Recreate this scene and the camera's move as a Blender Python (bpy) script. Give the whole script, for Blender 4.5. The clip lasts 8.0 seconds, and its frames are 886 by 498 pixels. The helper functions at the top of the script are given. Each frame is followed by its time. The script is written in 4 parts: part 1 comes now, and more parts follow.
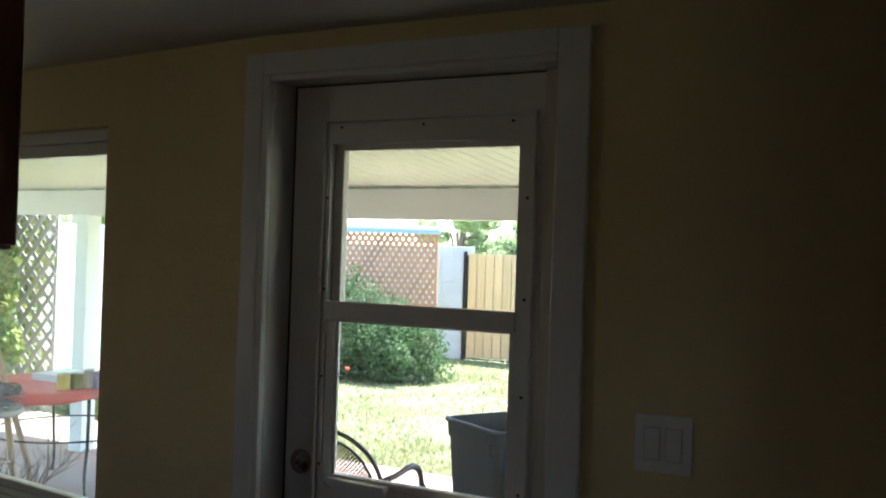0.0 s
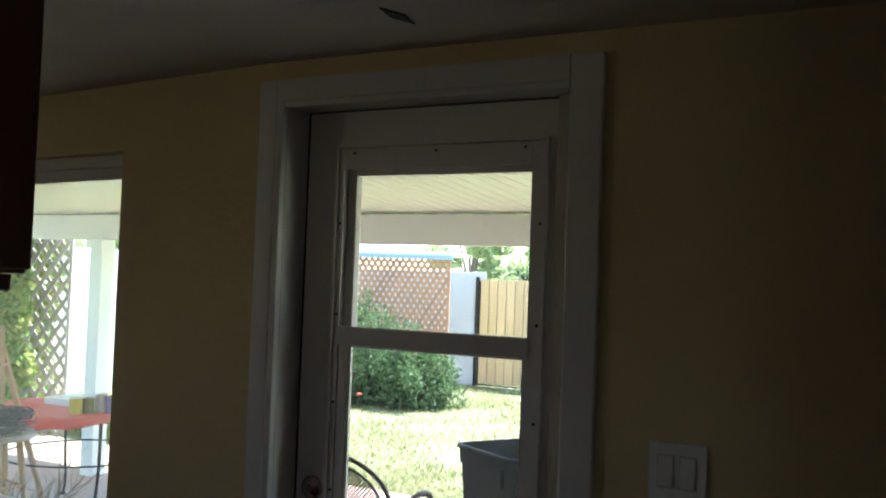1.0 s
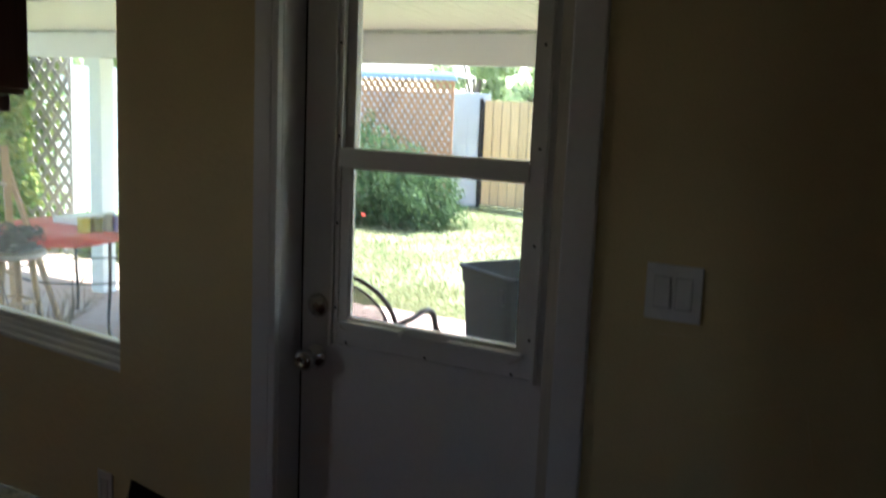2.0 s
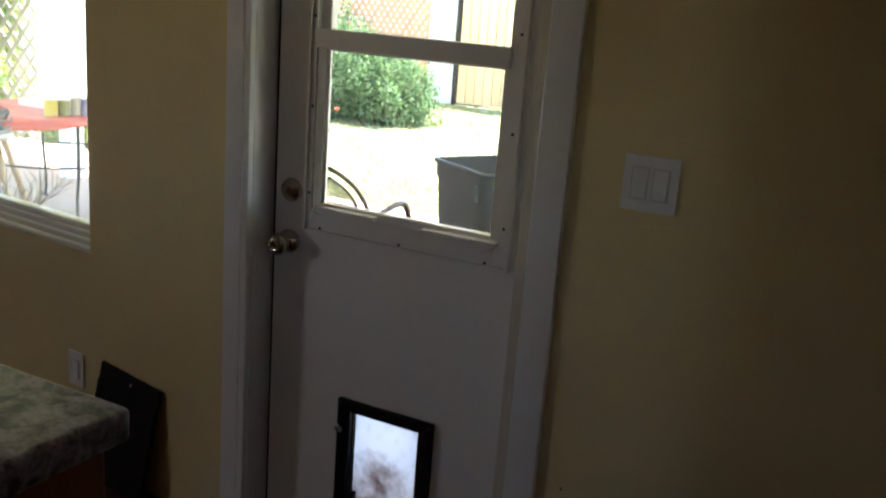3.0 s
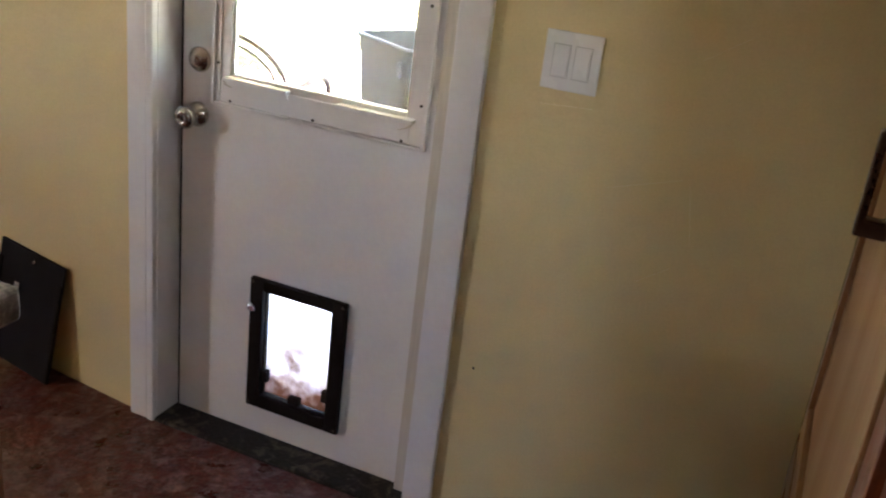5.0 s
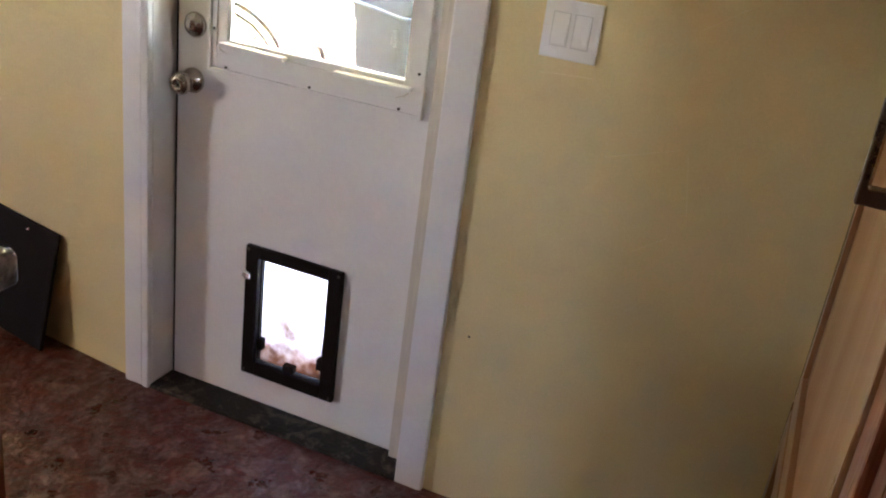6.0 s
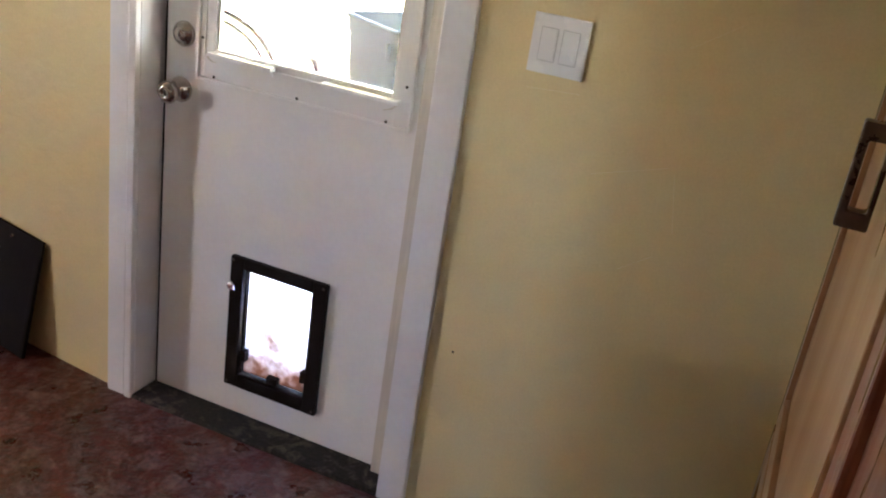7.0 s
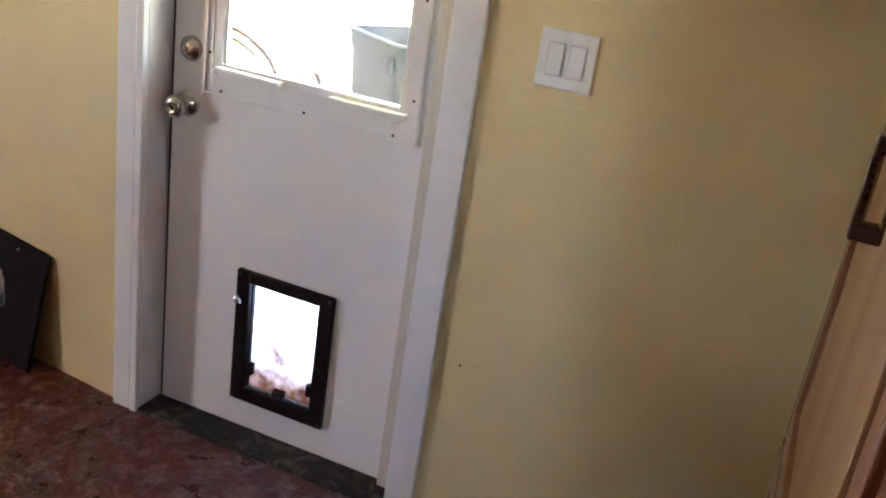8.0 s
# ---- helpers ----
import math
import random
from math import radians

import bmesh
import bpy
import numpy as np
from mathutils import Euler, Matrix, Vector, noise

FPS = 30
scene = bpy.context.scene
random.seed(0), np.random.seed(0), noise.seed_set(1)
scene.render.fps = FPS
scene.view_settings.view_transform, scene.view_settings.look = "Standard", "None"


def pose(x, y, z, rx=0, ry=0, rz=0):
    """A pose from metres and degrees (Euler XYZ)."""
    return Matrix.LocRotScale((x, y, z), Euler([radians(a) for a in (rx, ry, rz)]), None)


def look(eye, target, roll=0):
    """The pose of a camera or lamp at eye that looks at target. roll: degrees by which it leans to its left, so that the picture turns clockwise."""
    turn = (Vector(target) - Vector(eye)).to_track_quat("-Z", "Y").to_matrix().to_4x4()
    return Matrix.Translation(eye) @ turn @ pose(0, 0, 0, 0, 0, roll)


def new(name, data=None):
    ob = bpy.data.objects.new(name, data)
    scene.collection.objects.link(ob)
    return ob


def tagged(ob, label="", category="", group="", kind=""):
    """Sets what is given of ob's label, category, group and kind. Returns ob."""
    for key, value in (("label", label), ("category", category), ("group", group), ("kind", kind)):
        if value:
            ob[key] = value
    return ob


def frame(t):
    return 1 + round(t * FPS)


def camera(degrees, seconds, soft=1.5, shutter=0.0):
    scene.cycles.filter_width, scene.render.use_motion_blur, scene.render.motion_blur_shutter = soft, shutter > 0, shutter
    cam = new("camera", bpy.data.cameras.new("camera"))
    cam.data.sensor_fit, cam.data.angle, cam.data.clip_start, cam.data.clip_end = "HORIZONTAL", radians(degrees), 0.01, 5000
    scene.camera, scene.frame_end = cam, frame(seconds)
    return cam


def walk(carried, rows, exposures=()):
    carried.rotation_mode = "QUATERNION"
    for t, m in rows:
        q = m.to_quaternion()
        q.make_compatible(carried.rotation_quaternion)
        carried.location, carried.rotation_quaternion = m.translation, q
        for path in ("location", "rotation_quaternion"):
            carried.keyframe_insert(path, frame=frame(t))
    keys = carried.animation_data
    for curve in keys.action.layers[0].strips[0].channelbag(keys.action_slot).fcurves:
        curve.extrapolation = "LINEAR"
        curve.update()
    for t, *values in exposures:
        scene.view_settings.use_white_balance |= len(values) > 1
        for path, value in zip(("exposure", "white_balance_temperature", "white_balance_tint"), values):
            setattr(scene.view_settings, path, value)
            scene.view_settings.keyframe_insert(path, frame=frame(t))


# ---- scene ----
cam = camera(50.2, 8.0, soft=2.0, shutter=0.5)
PATH = [
    (0, (1.579, -1.978, 1.619), (0.634, -0.215, 1.632), 1.9),
    (0.5, (1.58, -1.976, 1.62), (0.628, -0.217, 1.627), 2.0),
    (1, (1.579, -1.978, 1.619), (0.61, -0.229, 1.685), 2.1),
    (1.5, (1.579, -1.978, 1.62), (0.603, -0.233, 1.58), 1.7),
    (2, (1.579, -1.977, 1.622), (0.628, -0.245, 1.313), 2.4),
    (2.2, (1.575, -1.983, 1.619), (0.657, -0.244, 1.254), 3.0),
    (3.3, (1.568, -1.962, 1.572), (0.700, -0.239, 1.012), 4.8),
    (3.5, (1.567, -1.954, 1.565), (0.707, -0.246, 0.978), 5.1),
    (4, (1.568, -1.936, 1.568), (0.717, -0.252, 0.907), 5.2),
    (4.5, (1.577, -1.91, 1.574), (0.798, -0.217, 0.847), 5.9),
    (5, (1.571, -1.915, 1.573), (0.897, -0.183, 0.835), 7.0),
    (5.2, (1.57, -1.915, 1.566), (0.919, -0.173, 0.83), 7.4),
    (6.3, (1.558, -1.924, 1.565), (0.924, -0.206, 0.762), 8.0),
    (6.5, (1.557, -1.918, 1.564), (0.932, -0.19, 0.773), 8.4),
    (7, (1.577, -1.901, 1.564), (0.937, -0.166, 0.801), 8.8),
    (7.5, (1.573, -1.906, 1.563), (0.924, -0.167, 0.819), 8.8),
    (8, (1.561, -1.912, 1.565), (0.916, -0.169, 0.827), 8.7),
]
EXPOSURES = [(0, 2.8, 5800, 10), (2.0, 2.75, 5800, 10), (2.2, 2.9, 5850, 10), (3.3, 4.4, 6450, 11), (3.5, 4.75, 6500, 12), (4.0, 5.3, 6550, 13),
             (4.5, 5.65, 6600, 14), (5.0, 5.96, 6550, 15), (6.5, 6.42, 6450, 16), (8.0, 6.45, 6200, 15)]
walk(cam, [(t, look(eye, target, roll)) for t, eye, target, roll in PATH], EXPOSURES)

# ---------------- world, sun, large lights ----------------
world = bpy.data.worlds.new("world")
scene.world = world
world.use_nodes = True
wn = world.node_tree
sky = wn.nodes.new("ShaderNodeTexSky")
sky.sky_type = "NISHITA"
sky.sun_disc = False
SUN_EL, SUN_AZ = radians(67), radians(18)
sky.sun_elevation = SUN_EL
sky.sun_rotation = SUN_AZ
wn.nodes["Background"].inputs["Strength"].default_value = 0.15
wn.links.new(sky.outputs["Color"], wn.nodes["Background"].inputs["Color"])

sun_data = bpy.data.lights.new("sun", "SUN")
sun_data.energy, sun_data.angle, sun_data.color = 5.0, radians(0.55), (1.0, 0.97, 0.92)
sun = new("sun", sun_data)
sun_from = Vector((math.sin(SUN_AZ) * math.cos(SUN_EL), math.cos(SUN_AZ) * math.cos(SUN_EL), math.sin(SUN_EL)))
sun.matrix_world = look(sun_from * 30, (0, 0, 0))


def opening_lamp(name, eye, target, w, h, power, colour):
    d = bpy.data.lights.new(name, "AREA")
    d.shape, d.size, d.size_y, d.energy, d.color = "RECTANGLE", w, h, power, colour
    ob = new(name, d)
    ob.matrix_world = look(eye, target)
    return ob


# added lamps for daylight, in assumed unseen openings of the west and rear walls
opening_lamp("west_added_light", (-3.42, -2.9, 1.55), (0, -1.8, 1.2), 0.66, 0.5, 0.52, (1.0, 0.86, 0.68))
opening_lamp("rear_added_light", (2.45, -4.04, 1.6), (1.6, 0, 1.0), 0.34, 0.46, 0.100, (1.0, 0.88, 0.73))


# ---------------- materials ----------------
def material(name, colour, rough=0.6, metal=0.0, vary=0.12, scale=6.0, fine=90.0, bump=0.15, bump_scale=None,
             second=None, second_scale=3.0, second_cut=(0.45, 0.6), stretch=(1, 1, 1), rough_vary=0.1, per_object=0.0, spec=0.5):
    m = bpy.data.materials.new(name)
    m.use_nodes = True
    nt = m.node_tree
    N, L = nt.nodes, nt.links
    b = N["Principled BSDF"]
    b.inputs["Metallic"].default_value = metal
    b.inputs["Specular IOR Level"].default_value = spec
    tc = N.new("ShaderNodeTexCoord")
    mp = N.new("ShaderNodeMapping")
    mp.inputs["Scale"].default_value = stretch
    L.new(tc.outputs["Object"], mp.inputs["Vector"])
    big = N.new("ShaderNodeTexNoise")
    big.inputs["Scale"].default_value, big.inputs["Detail"].default_value = scale, 5
    small = N.new("ShaderNodeTexNoise")
    small.inputs["Scale"].default_value, small.inputs["Detail"].default_value = fine, 4
    for n in (big, small):
        L.new(mp.outputs["Vector"], n.inputs["Vector"])
    add = N.new("ShaderNodeMath")
    add.operation = "ADD"
    L.new(big.outputs["Fac"], add.inputs[0])
    L.new(small.outputs["Fac"], add.inputs[1])
    rng = N.new("ShaderNodeMapRange")
    rng.inputs["From Min"].default_value, rng.inputs["From Max"].default_value = 0.6, 1.4
    rng.inputs["To Min"].default_value, rng.inputs["To Max"].default_value = 1 - vary, 1 + vary
    L.new(add.outputs[0], rng.inputs["Value"])
    value = rng.outputs[0]
    if per_object:
        info = N.new("ShaderNodeObjectInfo")
        r2 = N.new("ShaderNodeMapRange")
        r2.inputs["To Min"].default_value, r2.inputs["To Max"].default_value = 1 - per_object, 1 + per_object
        L.new(info.outputs["Random"], r2.inputs["Value"])
        mul = N.new("ShaderNodeMath")
        mul.operation = "MULTIPLY"
        L.new(value, mul.inputs[0])
        L.new(r2.outputs[0], mul.inputs[1])
        value = mul.outputs[0]
    base = N.new("ShaderNodeRGB")
    base.outputs[0].default_value = (*colour, 1)
    col = base.outputs[0]
    if second:
        n2 = N.new("ShaderNodeTexNoise")
        n2.inputs["Scale"].default_value, n2.inputs["Detail"].default_value = second_scale, 8
        n2.inputs["Roughness"].default_value, n2.inputs["Distortion"].default_value = 0.62, 0.5
        L.new(mp.outputs["Vector"], n2.inputs["Vector"])
        ramp = N.new("ShaderNodeMapRange")
        ramp.inputs["From Min"].default_value, ramp.inputs["From Max"].default_value = second_cut
        L.new(n2.outputs["Fac"], ramp.inputs["Value"])
        mix = N.new("ShaderNodeMix")
        mix.data_type = "RGBA"
        mix.inputs["B"].default_value = (*second, 1)
        L.new(ramp.outputs[0], mix.inputs["Factor"])
        L.new(col, mix.inputs["A"])
        col = mix.outputs["Result"]
    vm = N.new("ShaderNodeVectorMath")
    vm.operation = "SCALE"
    L.new(col, vm.inputs[0])
    L.new(value, vm.inputs["Scale"])
    L.new(vm.outputs[0], b.inputs["Base Color"])
    rr = N.new("ShaderNodeMapRange")
    rr.inputs["From Min"].default_value, rr.inputs["From Max"].default_value = 0.3, 0.7
    rr.inputs["To Min"].default_value = max(0.02, rough - rough_vary)
    rr.inputs["To Max"].default_value = min(1, rough + rough_vary)
    L.new(big.outputs["Fac"], rr.inputs["Value"])
    L.new(rr.outputs[0], b.inputs["Roughness"])
    if bump:
        bn = N.new("ShaderNodeTexNoise")
        bn.inputs["Scale"].default_value, bn.inputs["Detail"].default_value = bump_scale or fine, 5
        L.new(mp.outputs["Vector"], bn.inputs["Vector"])
        bp = N.new("ShaderNodeBump")
        bp.inputs["Strength"].default_value, bp.inputs["Distance"].default_value = bump, 0.01
        L.new(bn.outputs["Fac"], bp.inputs["Height"])
        L.new(bp.outputs[0], b.inputs["Normal"])
    return m


def glass_material(name, tint, haze=0.05):
    m = bpy.data.materials.new(name)
    m.use_nodes = True
    nt = m.node_tree
    N, L = nt.nodes, nt.links
    out = N["Material Output"]
    N.remove(N["Principled BSDF"])
    clear = N.new("ShaderNodeBsdfTransparent")
    clear.inputs[0].default_value = (*tint, 1)
    gloss = N.new("ShaderNodeBsdfGlossy")
    gloss.inputs["Roughness"].default_value = 0.03
    # dust film, thickened to stand in for the glare veiling the view
    dust_glare = N.new("ShaderNodeBsdfTranslucent")
    dust_glare.inputs[0].default_value = (0.80, 0.82, 0.82, 1)
    lw = N.new("ShaderNodeLayerWeight")
    pw = N.new("ShaderNodeMath")
    pw.operation, pw.inputs[1].default_value = "POWER", 5.0
    L.new(lw.outputs["Facing"], pw.inputs[0])
    fr = N.new("ShaderNodeMath")
    fr.operation, fr.inputs[1].default_value, fr.inputs[2].default_value = "MULTIPLY_ADD", 0.9, 0.03
    L.new(pw.outputs[0], fr.inputs[0])
    a = N.new("ShaderNodeMixShader")
    L.new(fr.outputs[0], a.inputs[0])
    L.new(clear.outputs[0], a.inputs[1])
    L.new(gloss.outputs[0], a.inputs[2])
    tc = N.new("ShaderNodeTexCoord")
    ns = N.new("ShaderNodeTexNoise")
    ns.inputs["Scale"].default_value, ns.inputs["Detail"].default_value = 7, 8
    L.new(tc.outputs["Object"], ns.inputs["Vector"])
    r = N.new("ShaderNodeMapRange")
    r.inputs["From Min"].default_value, r.inputs["From Max"].default_value = 0.35, 0.8
    r.inputs["To Min"].default_value, r.inputs["To Max"].default_value = haze * 0.4, haze
    L.new(ns.outputs["Fac"], r.inputs["Value"])
    s = N.new("ShaderNodeMixShader")
    L.new(r.outputs[0], s.inputs[0])
    L.new(a.outputs[0], s.inputs[1])
    L.new(dust_glare.outputs[0], s.inputs[2])
    L.new(s.outputs[0], out.inputs["Surface"])
    return m


def leaf_material(name, dark, light, warm=None):
    m = bpy.data.materials.new(name)
    m.use_nodes = True
    nt = m.node_tree
    N, L = nt.nodes, nt.links
    out, b = N["Material Output"], N["Principled BSDF"]
    geo = N.new("ShaderNodeNewGeometry")
    ramp = N.new("ShaderNodeValToRGB")
    ramp.color_ramp.elements[0].color = (*dark, 1)
    ramp.color_ramp.elements[1].color = (*light, 1)
    if warm:
        e = ramp.color_ramp.elements.new(0.97)
        e.color = (*warm, 1)
    L.new(geo.outputs["Random Per Island"], ramp.inputs[0])
    L.new(ramp.outputs[0], b.inputs["Base Color"])
    b.inputs["Roughness"].default_value = 0.85
    tr = N.new("ShaderNodeBsdfTranslucent")
    L.new(ramp.outputs[0], tr.inputs[0])
    mx = N.new("ShaderNodeMixShader")
    mx.inputs[0].default_value = 0.45
    L.new(b.outputs[0], mx.inputs[1])
    L.new(tr.outputs[0], mx.inputs[2])
    L.new(mx.outputs[0], out.inputs["Surface"])
    return m


def flap_material():
    """Milky vinyl, brown with dirt towards its lower edge and in one round smear."""
    m = bpy.data.materials.new("flap_vinyl")
    m.use_nodes = True
    nt = m.node_tree
    N, L = nt.nodes, nt.links
    out = N["Material Output"]
    N.remove(N["Principled BSDF"])
    tc = N.new("ShaderNodeTexCoord")
    sep = N.new("ShaderNodeSeparateXYZ")
    L.new(tc.outputs["Object"], sep.inputs[0])
    ns = N.new("ShaderNodeTexNoise")
    ns.inputs["Scale"].default_value, ns.inputs["Detail"].default_value = 30, 10
    L.new(tc.outputs["Object"], ns.inputs["Vector"])
    low = N.new("ShaderNodeMapRange")
    low.inputs["From Min"].default_value, low.inputs["From Max"].default_value = 0.315, 0.135
    L.new(sep.outputs["Z"], low.inputs["Value"])
    dist = N.new("ShaderNodeVectorMath")
    dist.operation = "DISTANCE"
    dist.inputs[1].default_value = (0.385, 0.09, 0.272)
    L.new(tc.outputs["Object"], dist.inputs[0])
    blob = N.new("ShaderNodeMapRange")
    blob.inputs["From Min"].default_value, blob.inputs["From Max"].default_value = 0.115, -0.04
    L.new(dist.outputs["Value"], blob.inputs["Value"])
    mx = N.new("ShaderNodeMath")
    mx.operation = "MAXIMUM"
    L.new(low.outputs[0], mx.inputs[0])
    L.new(blob.outputs[0], mx.inputs[1])
    ad = N.new("ShaderNodeMath")
    ad.operation = "ADD"
    L.new(mx.outputs[0], ad.inputs[0])
    L.new(ns.outputs["Fac"], ad.inputs[1])
    cut = N.new("ShaderNodeMapRange")
    cut.inputs["From Min"].default_value, cut.inputs["From Max"].default_value = 0.56, 1.40
    L.new(ad.outputs[0], cut.inputs["Value"])
    mix = N.new("ShaderNodeMix")
    mix.data_type = "RGBA"
    mix.inputs["A"].default_value = (0.74, 0.75, 0.83, 1)
    mix.inputs["B"].default_value = (0.17, 0.092, 0.065, 1)
    L.new(cut.outputs[0], mix.inputs["Factor"])
    tl = N.new("ShaderNodeBsdfTranslucent")
    tp = N.new("ShaderNodeBsdfTransparent")
    df = N.new("ShaderNodeBsdfDiffuse")
    for n in (tl, tp, df):
        L.new(mix.outputs["Result"], n.inputs[0])
    m1 = N.new("ShaderNodeMixShader")
    m1.inputs[0].default_value = 0.2
    L.new(tl.outputs[0], m1.inputs[1])
    L.new(df.outputs[0], m1.inputs[2])
    m2 = N.new("ShaderNodeMixShader")
    m2.inputs[0].default_value = 0.12
    L.new(m1.outputs[0], m2.inputs[1])
    L.new(tp.outputs[0], m2.inputs[2])
    L.new(m2.outputs[0], out.inputs["Surface"])
    return m


# assumed dark brown for walls out of view, to lower the bounced light
UNSEEN_BROWN = material("unseen_wall_brown", (0.16, 0.085, 0.045), 0.5, vary=0.25, scale=4, fine=40, stretch=(6, 6, 0.5), bump=0.05)
YELLOW = material("yellow_wall_paint", (0.715, 0.565, 0.305), 0.62, vary=0.06, scale=3, fine=160, bump=0.35, bump_scale=34, rough_vary=0.08, spec=0.3)
CEILING = material("ceiling_paint", (0.70, 0.66, 0.60), 0.8, vary=0.05, scale=2.5, fine=70, bump=0.3, bump_scale=45)
WHITE = material("white_trim_paint", (0.74, 0.70, 0.69), 0.38, vary=0.04, scale=4, fine=60, bump=0.06, bump_scale=30)
DOORPAINT = material("white_door_paint", (0.76, 0.71, 0.68), 0.42, vary=0.04, scale=3, fine=80, bump=0.05, bump_scale=40)
TAN = material("weathered_tan_wood", (0.60, 0.52, 0.43), 0.6, vary=0.15, scale=9, fine=120, stretch=(1, 1, 0.1))
GAP_SHADE = material("rocker_gap_shade", (0.52, 0.49, 0.48), 0.6, vary=0.05, bump=0)
PLASTIC = material("white_plastic", (0.80, 0.77, 0.76), 0.3, vary=0.02, bump=0)
BLACK = material("black_plastic_gap_dark", (0.011, 0.007, 0.006), 0.6, spec=0.10, vary=0.2, scale=8, bump=0.12, bump_scale=300)
NICKEL = material("satin_nickel", (0.52, 0.47, 0.41), 0.27, 1.0, vary=0.08, bump=0.02)
CHROME = material("bright_steel", (0.75, 0.75, 0.76), 0.18, 1.0, vary=0.04, bump=0)
BRONZE = material("dark_bronze", (0.10, 0.065, 0.05), 0.3, 0.85, vary=0.15, scale=30, bump=0.03)
SCREW_GAP_DARK = material("rusty_screw_gap_dark", (0.06, 0.045, 0.035), 0.6, 0.5, vary=0.2, bump=0)
FLOOR = material("stained_floor", (0.082, 0.012, 0.007), 0.40, vary=0.65, scale=12, fine=60, bump=0.7, bump_scale=40, spec=0.4,
                 second=(0.165, 0.092, 0.076), second_scale=16, second_cut=(0.47, 0.68), rough_vary=0.2)
STONE = material("dark_stone_sill", (0.020, 0.016, 0.013), 0.75, vary=0.6, scale=18, fine=90, bump=0.35, bump_scale=40, spec=0.2,
                 second=(0.13, 0.10, 0.072), second_scale=24, second_cut=(0.50, 0.78))
LAMINATE = material("granite_laminate", (0.26, 0.205, 0.19), 0.38, vary=0.55, scale=26, fine=110, bump=0.02, spec=0.22,
                    second=(0.045, 0.034, 0.030), second_scale=20, second_cut=(0.44, 0.62))
CHERRY = material("cherry_wood", (0.155, 0.040, 0.016), 0.34, vary=0.3, scale=5, fine=40, stretch=(9, 9, 0.6), bump=0.05)
HONEY = material("honey_maple_wood", (0.25, 0.118, 0.052), 0.3, vary=0.06, scale=2, fine=11, stretch=(2.4, 2.4, 0.2), bump=0.015)
DARKWOOD = material("dark_cabinet_wood", (0.10, 0.028, 0.016), 0.36, vary=0.3, scale=5, fine=40, stretch=(9, 9, 0.6), bump=0.05)
GLASS = glass_material("window_glass", (0.94, 0.97, 0.94), 0.10)
GLASS_DOOR = glass_material("door_glass", (0.96, 0.96, 0.96), 0.026)
VINYL = material("white_window_vinyl", (0.74, 0.70, 0.66), 0.35, vary=0.03, bump=0)
FLAP = flap_material()
CONCRETE = material("patio_concrete", (0.36, 0.27, 0.22), 0.85, vary=0.15, scale=2.2, fine=60, bump=0.3, second=(0.33, 0.22, 0.17), second_scale=1.3)
SOIL = material("lawn_ground", (0.13, 0.17, 0.055), 0.95, vary=0.3, scale=1.6, fine=30, bump=0.5, second=(0.25, 0.245, 0.12), second_scale=0.8, second_cut=(0.40, 0.62))
SOFFIT = material("painted_patio_roof", (0.70, 0.72, 0.60), 0.38, vary=0.05, scale=2, fine=40, bump=0.05)
BEAMPAINT = material("painted_beam", (0.66, 0.63, 0.62), 0.6, vary=0.05, scale=2, fine=40, stretch=(0.2, 1, 1))
POSTPAINT = material("white_post_paint", (0.74, 0.77, 0.75), 0.5, vary=0.06, scale=3, fine=50)
BLOCK = material("painted_block", (0.68, 0.70, 0.72), 0.85, vary=0.08, scale=2, fine=70, bump=0.35, per_object=0.06)
BLOCKWHITE = material("white_painted_block", (0.74, 0.74, 0.74), 0.85, vary=0.06, scale=2, fine=70, bump=0.3)
BLUE = material("blue_fascia_paint", (0.33, 0.44, 0.58), 0.55, vary=0.08)
LATH = material("orange_lattice_wood", (0.47, 0.24, 0.12), 0.75, vary=0.2, scale=5, fine=60, per_object=0.18)
LATHGREY = material("weathered_lattice_wood", (0.47, 0.43, 0.40), 0.8, vary=0.2, scale=5, fine=60, per_object=0.15)
PLANK = material("yellow_gate_wood", (0.72, 0.50, 0.25), 0.65, vary=0.2, scale=4, fine=40, stretch=(6, 6, 0.5), per_object=0.1)
IRON = material("black_iron", (0.025, 0.022, 0.022), 0.45, 0.4, vary=0.2, bump=0.05)
IRONBROWN = material("brown_wrought_iron", (0.055, 0.036, 0.030), 0.45, 0.5, vary=0.2, bump=0.05)
BIN = material("grey_bin_plastic", (0.022, 0.023, 0.026), 0.6, spec=0.16, vary=0.22, scale=3, fine=24, stretch=(1, 1, 0.35), bump=0.06)
RED = material("red_table_cover", (0.62, 0.07, 0.06), 0.42, vary=0.12, scale=6, bump=0.1)
STOOLWOOD = material("stool_wood", (0.46, 0.30, 0.17), 0.65, vary=0.2, scale=5, fine=40, stretch=(6, 6, 0.6))
STOOLSEAT = material("greyed_stool_seat", (0.42, 0.38, 0.36), 0.7, vary=0.15)
WREATH = material("grey_dry_twig", (0.11, 0.11, 0.115), 0.85, vary=0.35, scale=12)
TWIG = material("dry_twig", (0.13, 0.095, 0.07), 0.85, vary=0.3, scale=12)
BARK = material("tree_bark", (0.24, 0.19, 0.15), 0.9, vary=0.3, scale=6, bump=0.6)
ROOFWHITE = material("white_shed_roof", (0.78, 0.79, 0.80), 0.5, vary=0.04)
CAN_Y = material("yellow_paint_can", (0.52, 0.44, 0.05), 0.35, vary=0.1)
CAN_O = material("olive_paint_can", (0.20, 0.20, 0.05), 0.35, vary=0.1)
